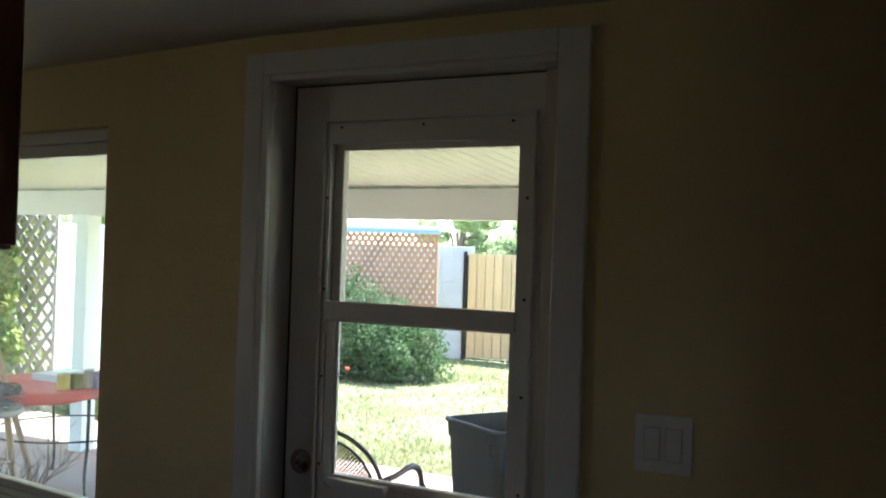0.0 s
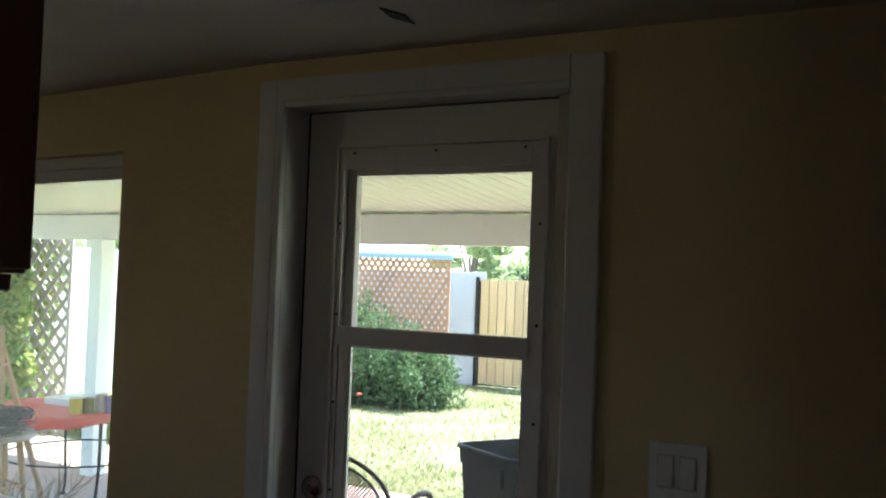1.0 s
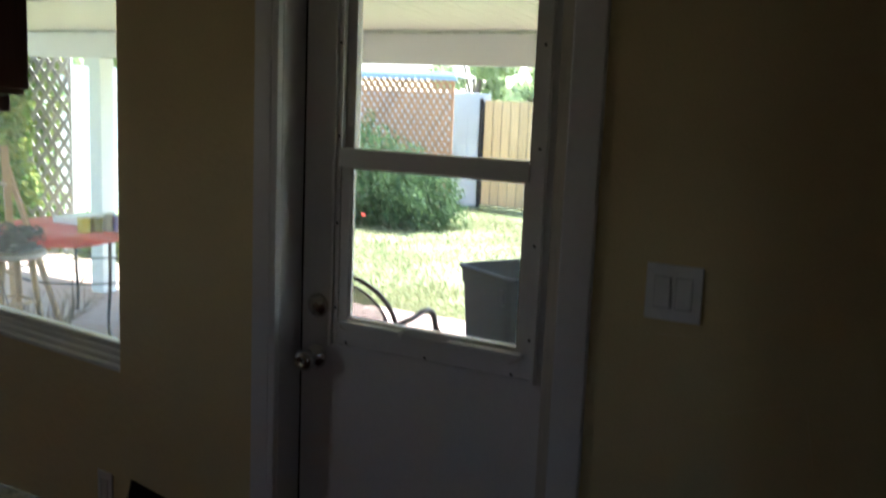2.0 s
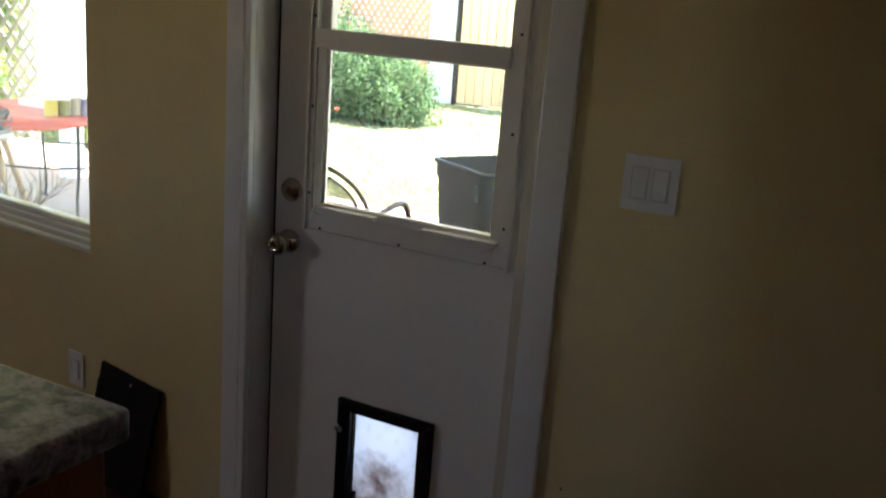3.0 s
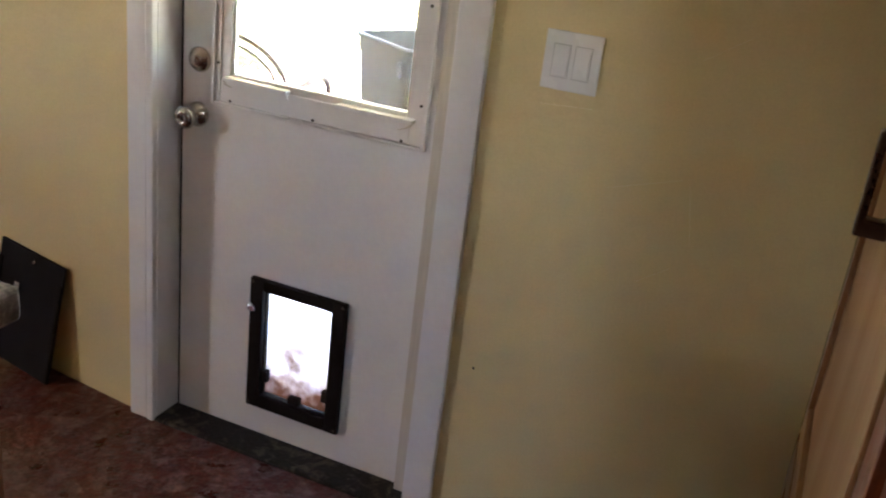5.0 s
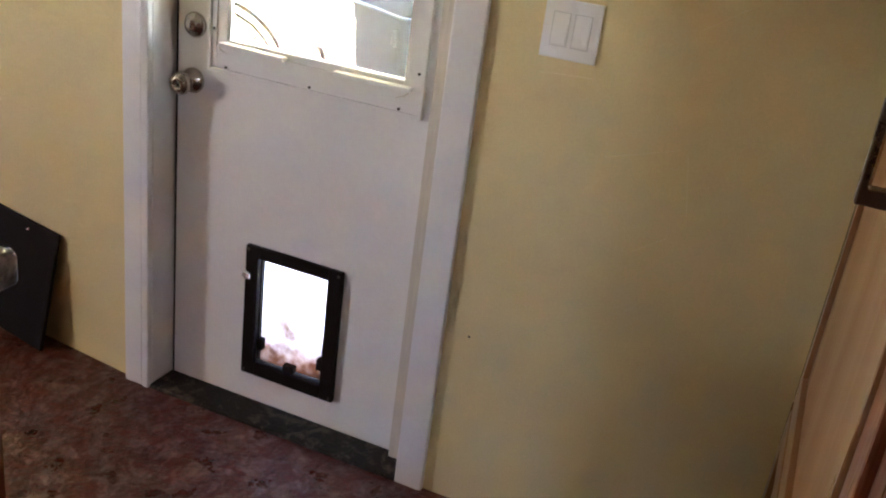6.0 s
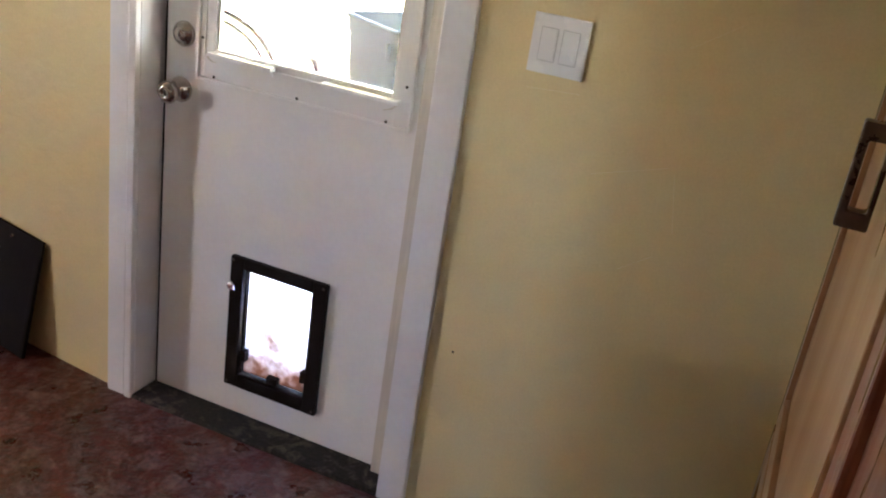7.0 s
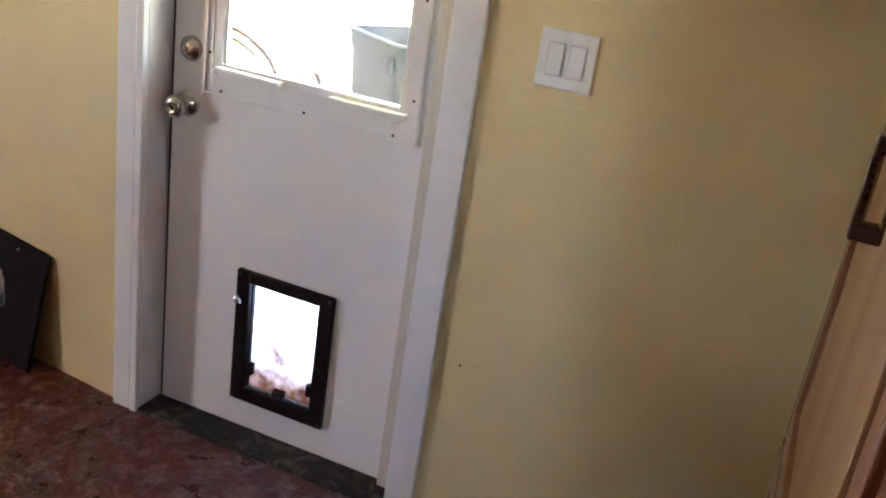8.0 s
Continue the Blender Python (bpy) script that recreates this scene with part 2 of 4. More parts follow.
CAN_S = material("bare_steel_can", (0.62, 0.64, 0.62), 0.35, 0.3, vary=0.06)
CAN_V = material("violet_label_can", (0.22, 0.17, 0.36), 0.4, vary=0.1)
LEAF_BUSH = leaf_material("bush_leaves", (0.038, 0.078, 0.028), (0.115, 0.185, 0.068))
LEAF_VINE = leaf_material("vine_leaves", (0.09, 0.20, 0.035), (0.28, 0.46, 0.11), (0.46, 0.48, 0.14))
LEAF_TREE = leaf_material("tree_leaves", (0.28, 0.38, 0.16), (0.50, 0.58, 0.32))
GRASS = leaf_material("grass_blades", (0.09, 0.14, 0.035), (0.25, 0.31, 0.11), (0.42, 0.38, 0.22))
FLOWER = material("red_flower", (0.75, 0.06, 0.03), 0.6, vary=0.05, bump=0)


# ---------------- shape helpers ----------------
def mesh_object(name, bm, mat, parent=None, smooth=False):
    me = bpy.data.meshes.new(name)
    bmesh.ops.recalc_face_normals(bm, faces=bm.faces)
    if smooth:
        for f in bm.faces:
            f.smooth = True
    bm.to_mesh(me)
    bm.free()
    me.materials.append(mat)
    ob = new(name, me)
    if parent:
        ob.parent = parent
        ob.matrix_parent_inverse = parent.matrix_world.inverted()
    return ob


def part(name, bm, mat, parent, label="", smooth=False):
    ob = mesh_object(name, bm, mat, parent, smooth)
    return tagged(ob, label) if label else ob


def thing(name, place, label, category, group="", turn=0.0):
    ob = new(name)
    ob.matrix_world = pose(*place, 0, 0, turn)
    ob.matrix_basis = pose(*place, 0, 0, turn)
    ob.empty_display_size = 0.05
    bpy.context.view_layer.update()
    return tagged(ob, label, category, group)


def add_box(bm, lo, hi, bevel=0.0, m=None, seg=2):
    lo, hi = Vector(lo), Vector(hi)
    r = bmesh.ops.create_cube(bm, size=1)
    vs = r["verts"]
    bmesh.ops.scale(bm, vec=hi - lo, verts=vs)
    bmesh.ops.translate(bm, vec=(lo + hi) / 2, verts=vs)
    if bevel:
        es = list({e for v in vs for e in v.link_edges})
        out = bmesh.ops.bevel(bm, geom=es, offset=bevel, segments=seg, affect="EDGES", profile=0.6)
        vs = list({v for f in out["faces"] for v in f.verts} | {v for v in vs if v.is_valid})
    if m is not None:
        bmesh.ops.transform(bm, matrix=m, verts=vs)
    return vs


def box(lo, hi, bevel=0.0, m=None, seg=2):
    bm = bmesh.new()
    add_box(bm, lo, hi, bevel, m, seg)
    return bm


def add_tube(bm, pts, r0, r1=None, seg=8):
    """A round bar along the points, tapering from r0 to r1."""
    r1 = r0 if r1 is None else r1
    pts = [Vector(p) for p in pts]
    rings = []
    side = None
    for i, p in enumerate(pts):
        d = (pts[min(i + 1, len(pts) - 1)] - pts[max(i - 1, 0)]).normalized()
        if side is None:
            side = d.cross(Vector((0, 0, 1)) if abs(d.z) < 0.9 else Vector((1, 0, 0))).normalized()
        else:
            side = (side - d * side.dot(d)).normalized()
        up = d.cross(side)
        r = r0 + (r1 - r0) * i / max(1, len(pts) - 1)
        rings.append([bm.verts.new(p + r * (math.cos(a) * side + math.sin(a) * up)) for a in [2 * math.pi * k / seg for k in range(seg)]])
    for a, b in zip(rings, rings[1:]):
        for k in range(seg):
            bm.faces.new((a[k], a[(k + 1) % seg], b[(k + 1) % seg], b[k]))
    bm.faces.new(rings[0][::-1])
    bm.faces.new(rings[-1])
    return bm


def tube(pts, r0, r1=None, seg=8):
    return add_tube(bmesh.new(), pts, r0, r1, seg)


def lathe(profile, seg=28, m=None):
    """A turned shape from (radius, height) pairs about z."""
    bm = bmesh.new()
    rings = []
    for r, z in profile:
        if r < 1e-5:
            rings.append([bm.verts.new((0, 0, z))])
        else:
            rings.append([bm.verts.new((r * math.cos(2 * math.pi * k / seg), r * math.sin(2 * math.pi * k / seg), z)) for k in range(seg)])
    for a, b in zip(rings, rings[1:]):
        for k in range(seg):
            q = [a[k % len(a)], a[(k + 1) % len(a)], b[(k + 1) % len(b)], b[k % len(b)]]
            q = list(dict.fromkeys(q))
            if len(q) > 2:
                bm.faces.new(q)
    if m is not None:
        bmesh.ops.transform(bm, matrix=m, verts=bm.verts)
    return bm


def slab_with_holes(us, vs, holes, near, far, axis="y"):
    """A slab between two parallel planes with rectangular openings through it; us along x (or y), vs up."""
    us = sorted(set(us) | {h[i] for h in holes for i in (0, 1)})
    vs = sorted(set(vs) | {h[i] for h in holes for i in (2, 3)})
    bm = bmesh.new()
    cache = {}

    def vert(u, v, w):
        key = (u, v, w)
        if key not in cache:
            cache[key] = bm.verts.new((u, w, v) if axis == "y" else (w, u, v))
        return cache[key]

    def solid(i, j):
        if not (0 <= i < len(us) - 1 and 0 <= j < len(vs) - 1):
            return False
        cu, cv = (us[i] + us[i + 1]) / 2, (vs[j] + vs[j + 1]) / 2
        return not any(h[0] < cu < h[1] and h[2] < cv < h[3] for h in holes)

    for i in range(len(us) - 1):
        for j in range(len(vs) - 1):
            if not solid(i, j):
                continue
            u0, u1, v0, v1 = us[i], us[i + 1], vs[j], vs[j + 1]
            for w in (near, far):
                bm.faces.new([vert(u0, v0, w), vert(u1, v0, w), vert(u1, v1, w), vert(u0, v1, w)])
            for di, dj, a, b in ((-1, 0, (u0, v0), (u0, v1)), (1, 0, (u1, v0), (u1, v1)), (0, -1, (u0, v0), (u1, v0)), (0, 1, (u0, v1), (u1, v1))):
                if not solid(i + di, j + dj):
                    bm.faces.new([vert(*a, near), vert(*b, near), vert(*b, far), vert(*a, far)])
    return bm


def frame_ring(lo, hi, w, y0, y1, bevel=0.0):
    """Four boards round a rectangle in the x-z plane; w is their width."""
    bm = bmesh.new()
    (x0, z0), (x1, z1) = lo, hi
    wl, wr, wb, wt = w if isinstance(w, tuple) else (w, w, w, w)
    add_box(bm, (x0, y0, z0), (x0 + wl, y1, z1), bevel)
    add_box(bm, (x1 - wr, y0, z0), (x1, y1, z1), bevel)
    add_box(bm, (x0 + wl, y0, z0), (x1 - wr, y1, z0 + wb), bevel)
    add_box(bm, (x0 + wl, y0, z1 - wt), (x1 - wr, y1, z1), bevel)
    return bm


def leaf_cloud(name, clumps, count, size, mat, seed, parent=None, hang=0.0):
    """Many small folded leaves scattered through overlapping clumps (centre, radii)."""
    rng = np.random.default_rng(seed)
    vol = np.array([r[0] * r[1] * r[2] for _, r in clumps]) ** 0.75
    pick = rng.choice(len(clumps), count, p=vol / vol.sum())
    c = np.array([k[0] for k in clumps])[pick]
    r = np.array([k[1] for k in clumps])[pick]
    d = rng.normal(size=(count, 3))
    d /= np.linalg.norm(d, axis=1)[:, None]
    rad = rng.uniform(0.35, 1.0, count) ** 0.5 * (1 + 0.12 * rng.normal(size=count))
    p = c + r * d * rad[:, None]
    a = rng.normal(size=(count, 3)) + np.array([0, 0, -hang])
    a /= np.linalg.norm(a, axis=1)[:, None]
    b = np.cross(a, rng.normal(size=(count, 3)))
    b /= np.linalg.norm(b, axis=1)[:, None]
    s = size * rng.uniform(0.6, 1.4, count)[:, None]
    verts = np.stack([p - a * s, p + b * s * 0.5, p + a * s, p - b * s * 0.5], 1).reshape(-1, 3)
    faces = np.arange(count * 4).reshape(-1, 4)
    me = bpy.data.meshes.new(name)
    me.from_pydata(verts.tolist(), [], faces.tolist())
    me.materials.append(mat)
    ob = new(name, me)
    if parent:
        ob.parent = parent
        ob.matrix_parent_inverse = parent.matrix_world.inverted()
    return ob


# ---------------- the room ----------------
CEIL = 2.185
TURN = pose(-0.05, 0, 0, 0, 0, -6.2)      # the wall beside the window stands a little askew


def askew(bm):
    bmesh.ops.transform(bm, matrix=TURN, verts=bm.verts)
    return bm


tagged(mesh_object("floor", box((-3.4, -4.2, -0.12), (3.2, 0.0, 0.0)), FLOOR), "dark red stained mottled concrete floor, glossy and worn", "floor", kind="structure")
part("floor_edge", askew(box((-3.4, -0.3, -0.10), (-0.02, 0.12, -0.001))), FLOOR, bpy.data.objects["floor"])
tagged(mesh_object("ceiling", box((-3.4, -4.2, CEIL), (3.2, 0.42, CEIL + 0.1)), CEILING), "off-white textured plaster ceiling", "ceiling", kind="structure")

WIN = (-2.3, -0.642, 0.733, 1.980)
tagged(mesh_object("wall_north_window", askew(slab_with_holes([-3.42, 0.0], [0.0, CEIL], [WIN], 0.0, 0.16)), YELLOW),
       "yellow painted plaster wall around the kitchen window", "wall", kind="structure")
tagged(mesh_object("wall_north_door", slab_with_holes([-0.05, 3.2], [0.0, CEIL], [(-0.03, 0.835, -0.01, 2.09)], 0.0, 0.229), YELLOW),
       "yellow painted plaster wall around the back door", "wall", kind="structure")
tagged(mesh_object("wall_west", slab_with_holes([-4.2, 0.5], [0.0, CEIL], [(-3.25, -2.55, 1.28, 1.82)], -3.5, -3.4, "x"), UNSEEN_BROWN), "unseen plain brown wall, dark to cut fill light, with an added lamp opening", "wall", kind="structure")
tagged(mesh_object("wall_east", box((3.2, -4.2, 0), (3.3, 0.23, CEIL)), UNSEEN_BROWN), "unseen plain brown wall, dark to cut fill light", "wall", kind="structure")
tagged(mesh_object("wall_partition", box((2.27, -1.56, 0), (2.35, -0.002, CEIL)), YELLOW), "plain yellow partition wall behind the pantry", "wall", kind="structure")
tagged(mesh_object("wall_south", slab_with_holes([-3.4, 3.2], [0.0, CEIL], [(2.27, 2.63, 1.36, 1.84)], -4.2, -4.0), UNSEEN_BROWN),
       "unseen brown wall, dark to cut fill light, with a narrow added lamp opening", "wall", kind="structure")


def casing():
    t = tagged(new("door_casing"), "white painted moulded wooden door casing with mitred head", "trim", kind="structure")
    bm = box((-0.084, -0.018, 0.0), (-0.0255, 0.004, 2.134), 0.005)
    part("casing_board", bm, WHITE, t)
    bm = box((-0.022, -0.022, 0.0), (0.0, -0.001, 2.075), 0.004)
    part("casing_bead", bm, WHITE, t)
    part("casing_board", box((0.801, -0.019, 0.0), (0.879, -0.001, 2.134), 0.006, None, 3), WHITE, t)
    part("casing_head", box((-0.025, -0.0185, 2.0765), (0.8005, -0.001, 2.134), 0.003), WHITE, t)
    part("casing_bead", box((0.0005, -0.021, 2.058), (0.8005, -0.001, 2.076), 0.006), WHITE, t)
    part("jamb", box((-0.029, 0.0, 0.0), (-0.001, 0.228, 2.062), 0.002), WHITE, t)
    part("jamb", box((0.801, 0.0, 0.0), (0.834, 0.228, 2.062), 0.002), WHITE, t)
    part("jamb_head", box((-0.029, 0.0, 2.063), (0.834, 0.228, 2.089), 0.002), WHITE, t)
    part("stop_strip", box((0.744, 0.058, 0.012), (0.800, 0.082, 2.060), 0.003), TAN, t, "bare tan wooden stop strip")
    # black strips paint the dark gap between door leaf and jamb
    part("door_gap_shade", box((0.0, 0.092, 0.012), (0.0115, 0.110, 2.058)), BLACK, t, "black strip standing in for the dark gap round the door")
    part("door_gap_shade", box((0.0, 0.092, 2.0572), (0.800, 0.110, 2.0615)), BLACK, t, "black strip standing in for the dark gap round the door")
    return t


casing()
sill = box((0.0005, -0.016, -0.02), (0.8005, 0.20, 0.011), 0.005)
tagged(mesh_object("door_sill", sill, STONE), "dark worn stone door sill with pale scratches", "sill", kind="structure")


def back_door():
    d = tagged(new("door_1"), "white painted exterior door with half glazing and a pet door, closed", "door", kind="structure")
    leaf = slab_with_holes([0.0125, 0.799], [0.013, 2.0565], [(0.135, 0.680, 1.015, 1.905), (0.29, 0.515, 0.135, 0.485)], 0.084, 0.128)
    part("door_leaf", leaf, DOORPAINT, d)
    # flat glazing trim, screwed on
    trim = part("glazing_trim", frame_ring((0.122, 0.962), (0.709, 1.957), (0.014, 0.034, 0.056, 0.056), 0.0745, 0.0835, 0.002), DOORPAINT, d)
    part("trim_lip", frame_ring((0.112, 0.952), (0.719, 1.968), 0.0095, 0.068, 0.0835, 0.003), DOORPAINT, trim)
    for x in (0.167, 0.412, 0.657):
        for z in (0.967, 1.944):
            part("screw", lathe([(0, 0.0025), (0.0035, 0.002), (0.004, 0)], 10, pose(x, 0.0745, z, 90)), SCREW_GAP_DARK, trim)
    for x in (0.1285, 0.700):
        for z in (1.06, 1.29, 1.52, 1.76):
            part("screw", lathe([(0, 0.0025), (0.0035, 0.002), (0.004, 0)], 10, pose(x, 0.0745, z, 90)), SCREW_GAP_DARK, trim)
    # two sashes
    low = part("lower_sash", frame_ring((0.136, 1.016), (0.679, 1.462), (0.029, 0.016, 0.021, 0.026), 0.078, 0.104, 0.003), DOORPAINT, d)
    part("pane", box((0.165, 0.092, 1.037), (0.663, 0.096, 1.436)), GLASS_DOOR, low).visible_shadow = False
    part("sash_stop", box((0.1652, 0.083, 1.0375), (0.173, 0.0915, 1.4355)), PLASTIC, low)
    up = part("upper_sash", frame_ring((0.136, 1.464), (0.679, 1.904), (0.028, 0.008, 0.024, 0.018), 0.094, 0.120, 0.003), DOORPAINT, d)
    part("pane", box((0.164, 0.110, 1.488), (0.671, 0.114, 1.886)), GLASS_DOOR, up).visible_shadow = False
    part("meeting_rail", box((0.137, 0.066, 1.440), (0.679, 0.0775, 1.490), 0.004), DOORPAINT, d)
    # loose glazing strips on the lower edge
    part("glazing_strip", box((0.148, 0.050, 1.024), (0.335, 0.0740, 1.034), 0.002, Matrix.Rotation(radians(0.6), 4, "Y")), PLASTIC, d, "loose white glazing strip")
    part("glazing_strip", box((0.486, 0.050, 1.017), (0.690, 0.0740, 1.027), 0.002), PLASTIC, d, "loose white glazing strip")
    part("strip_end", tube([(0.335, 0.062, 1.026), (0.345, 0.058, 1.020), (0.343, 0.064, 1.008)], 0.003, 0.002, 6), PLASTIC, d)
    part("strip_end", tube([(0.150, 0.064, 1.028), (0.160, 0.060, 1.012), (0.174, 0.070, 1.004)], 0.003, 0.001, 6), TAN, d)
    part("strip_end", tube([(0.690, 0.064, 1.022), (0.676, 0.060, 1.006), (0.648, 0.070, 0.994)], 0.003, 0.001, 6), TAN, d)
    # lock and knob
    rot = pose(0.066, 0.084, 1.056, 90)
    bolt = part("deadbolt", lathe([(0.0325, 0), (0.0325, 0.005), (0.028, 0.012), (0.020, 0.015), (0.018, 0.021), (0.012, 0.023), (0, 0.023)], 28, rot), NICKEL, d, "satin nickel deadbolt", True)
    part("keyhole", box((0.0650, 0.0595, 1.050), (0.0670, 0.062, 1.062)), SCREW_GAP_DARK, bolt)
    rot = pose(0.062, 0.084, 0.911, 90)
    knob = part("door_knob", lathe([(0.033, 0), (0.033, 0.006), (0.026, 0.013), (0.014, 0.016), (0.012, 0.030), (0.018, 0.036), (0.027, 0.044),
                                   (0.0295, 0.054), (0.027, 0.064), (0.018, 0.070), (0.008, 0.0715), (0.008, 0.069), (0, 0.069)], 32, rot), NICKEL, d, "satin nickel round door knob", True)
    part("key_slot", box((0.0612, 0.0130, 0.906), (0.0628, 0.0152, 0.916)), SCREW_GAP_DARK, knob)
    # pet door
    pet = part("pet_door_frame", frame_ring((0.256, 0.106), (0.553, 0.503), (0.041, 0.042, 0.040, 0.033), 0.066, 0.0835, 0.004), BLACK, d, "black plastic pet door frame")
    part("tunnel", frame_ring((0.291, 0.136), (0.514, 0.484), (0.008, 0.008, 0.008, 0.008), 0.0845, 0.128), BLACK, pet)
    part("flap", box((0.300, 0.096, 0.146), (0.505, 0.099, 0.474), 0.001), FLAP, pet, "milky vinyl flap smeared with brown dirt")
    for x, z in ((0.300, 0.188), (0.492, 0.188), (0.388, 0.148)):
        part("clip", box((x, 0.074, z), (x + (0.016 if z > 0.15 else 0.034), 0.094, z + (0.034 if z > 0.15 else 0.020)), 0.002), BLACK, pet)
    lock = part("lock_knob", lathe([(0.011, 0), (0.012, 0.010), (0.009, 0.016), (0, 0.017)], 18, pose(0.266, 0.066, 0.420, 90)), CHROME, pet, "small chrome lock knob", True)
    part("knob_tab", box((0.271, 0.048, 0.412), (0.283, 0.054, 0.428), 0.002), CHROME, lock)
    for x, z in ((0.265, 0.492), (0.543, 0.492), (0.543, 0.117), (0.265, 0.117)):
        part("screw", lathe([(0, 0.002), (0.004, 0.0015), (0.0045, 0)], 10, pose(x, 0.066, z, 90)), SCREW_GAP_DARK, pet)
    return d


back_door()


def kitchen_window():
    w = tagged(new("window_1"), "white vinyl sliding window set into the yellow wall", "window", kind="structure")
    x0, x1, z0, z1 = WIN
    part("window_frame", askew(frame_ring((x0 + 0.001, z0 + 0.002), (x1 - 0.001, z1 - 0.001), (0.03, 0.03, 0.050, 0.040), 0.036, 0.10, 0.004)), VINYL, w)
    part("frame_step", askew(box((x0 + 0.001, 0.016, z0 + 0.002), (x1 - 0.001, 0.0355, z0 + 0.034), 0.004)), VINYL, w)
    part("sash_frame", askew(frame_ring((x0 + 0.032, z0 + 0.0525), (x1 - 0.032, z1 - 0.0415), (0.026, 0.022, 0.022, 0.040), 0.046, 0.084, 0.004)), VINYL, w)
    part("pane", askew(box((x0 + 0.059, 0.062, z0 + 0.0755), (x1 - 0.055, 0.066, z1 - 0.082))), GLASS, w).visible_shadow = False
    part("window_sill", askew(box((x0 + 0.001, -0.006, z0 + 0.002), (x1 - 0.001, 0.0155, z0 + 0.018), 0.005)), VINYL, w)
    return w


kitchen_window()


def wall_plate(name, x, z, w, h, y, paddles, label, category):
    t = thing(name, (x, y, z), label, category)
    part("cover_plate", box((x - w / 2, y - 0.007, z - h / 2), (x + w / 2, y - 0.0005, z + h / 2), 0.003), PLASTIC, t)
    for px in paddles:
        part("rocker" if len(paddles) > 1 else "socket_face", box((x + px - 0.0165, y - (0.012 if len(paddles) > 1 else 0.0085), z - 0.033), (x + px + 0.0165, y - 0.0075, z + 0.033), 0.0025,
             None if len(paddles) == 1 else Matrix.Translation((0, y, z)) @ Matrix.Rotation(radians(-3), 4, "X") @ Matrix.Translation((0, -y, -z))), PLASTIC, t)
        # grey ring round each rocker: the crevice's shade put in as colour
        if len(paddles) > 1:
            part("paddle_gap", frame_ring((x + px - 0.0185, z - 0.035), (x + px + 0.0185, z + 0.035), 0.0015, y - 0.0078, y - 0.0072), GAP_SHADE, t)
    return t


wall_plate("light_switch", 1.060, 1.238, 0.122, 0.122, 0.0, (-0.023, 0.023), "white plastic double rocker switch on the yellow wall", "light switch")


def leaning_panel():
    p = thing("pet_door_panel", (-0.49, -0.0, 0), "black plastic pet door closing panel leaning against the wall", "panel")
    lean = pose(-0.520, -0.022, 0.009, 0, 0, -6.2) @ Matrix.Rotation(radians(-9.0), 4, "X") @ Matrix.Rotation(radians(4.6), 4, "Y")
    bm = slab_with_holes([-0.145, 0.135], [0.0, 0.380], [], 0.0, 0.008)
    bmesh.ops.transform(bm, matrix=lean, verts=bm.verts)
    panel = part("panel_sheet", bm, BLACK, p)
    part("edge_rail", box((-0.145, -0.005, 0.002), (-0.128, -0.0005, 0.325), 0.002, lean), BLACK, panel)
    part("edge_rail", box((0.118, -0.005, 0.002), (0.135, -0.0005, 0.325), 0.002, lean), BLACK, panel)
    part("stud", lathe([(0, 0.004), (0.004, 0.0035), (0.0055, 0)], 12, lean @ pose(0.005, -0.0002, 0.352, 90)), CHROME, panel, "small bright steel stud")
    part("latch", box((-0.056, -0.010, 0.200), (-0.034, -0.0005, 0.272), 0.004, lean), CHROME, panel, "bright steel slide latch")
    return p


leaning_panel()
outlet = wall_plate("wall_outlet", 0.0, 0.0, 0.075, 0.118, 0.0, (0.0,), "white plastic electrical outlet on the yellow wall", "outlet")
outlet.matrix_world = TURN @ pose(-0.722, 0, 0.325)


# ---------------- kitchen cabinets ----------------
def bar_pull(parent, a, b, out, r=0.006):
    """A bar handle from a to b, standing off along out."""
    a, b, out = Vector(a), Vector(b), Vector(out)
    d = (b - a).normalized()
    h = part("handle", tube([a - d * 0.02 + out, a + out, b + out, b + d * 0.02 + out], r, r, 10), BRONZE, parent, "dark bronze bar handle", True)
    for p in (a, b):
        part("handle_post", tube([p, p + out], r * 0.85, r * 0.85, 8), BRONZE, h)
    return h


def base_cabinet():
    c = thing("base_cabinet", (0.13, -1.9, 0), "cherry wood base cabinet with drawers under the counter", "cabinet")
    part("cabinet_body", box((-0.12, -2.78, 0.10), (0.466, -0.966, 0.850), 0.002), CHERRY, c)
    part("toe_kick", box((-0.10, -2.76, 0.0), (0.415, -0.985, 0.099)), DARKWOOD, c)
    y1 = -0.972
    for width in (0.36, 0.62, 0.62, 0.18):
        y0 = y1 - width + 0.01
        for z0, z1, nm in ((0.682, 0.842, "drawer_front"), (0.112, 0.668, "cabinet_door")):
            f = part(nm, box((0.4665, y0, z0), (0.486, y1, z1), 0.004), CHERRY, c)
            if nm == "drawer_front":
                bar_pull(f, (0.486, (y0 + y1) / 2 - 0.045, 0.770), (0.486, (y0 + y1) / 2 + 0.045, 0.770), (0.03, 0, 0))
            else:
                bar_pull(f, (0.486, y0 + 0.05, 0.50), (0.486, y0 + 0.05, 0.60), (0.03, 0, 0))
        y1 -= width
    return c


base_cabinet()
top = box((-0.17, -2.83, 0.852), (0.508, -0.934, 0.912), 0.014, None, 4)
tagged(mesh_object("countertop", top, LAMINATE), "brown and grey granite-pattern laminate countertop with rounded edge", "countertop")


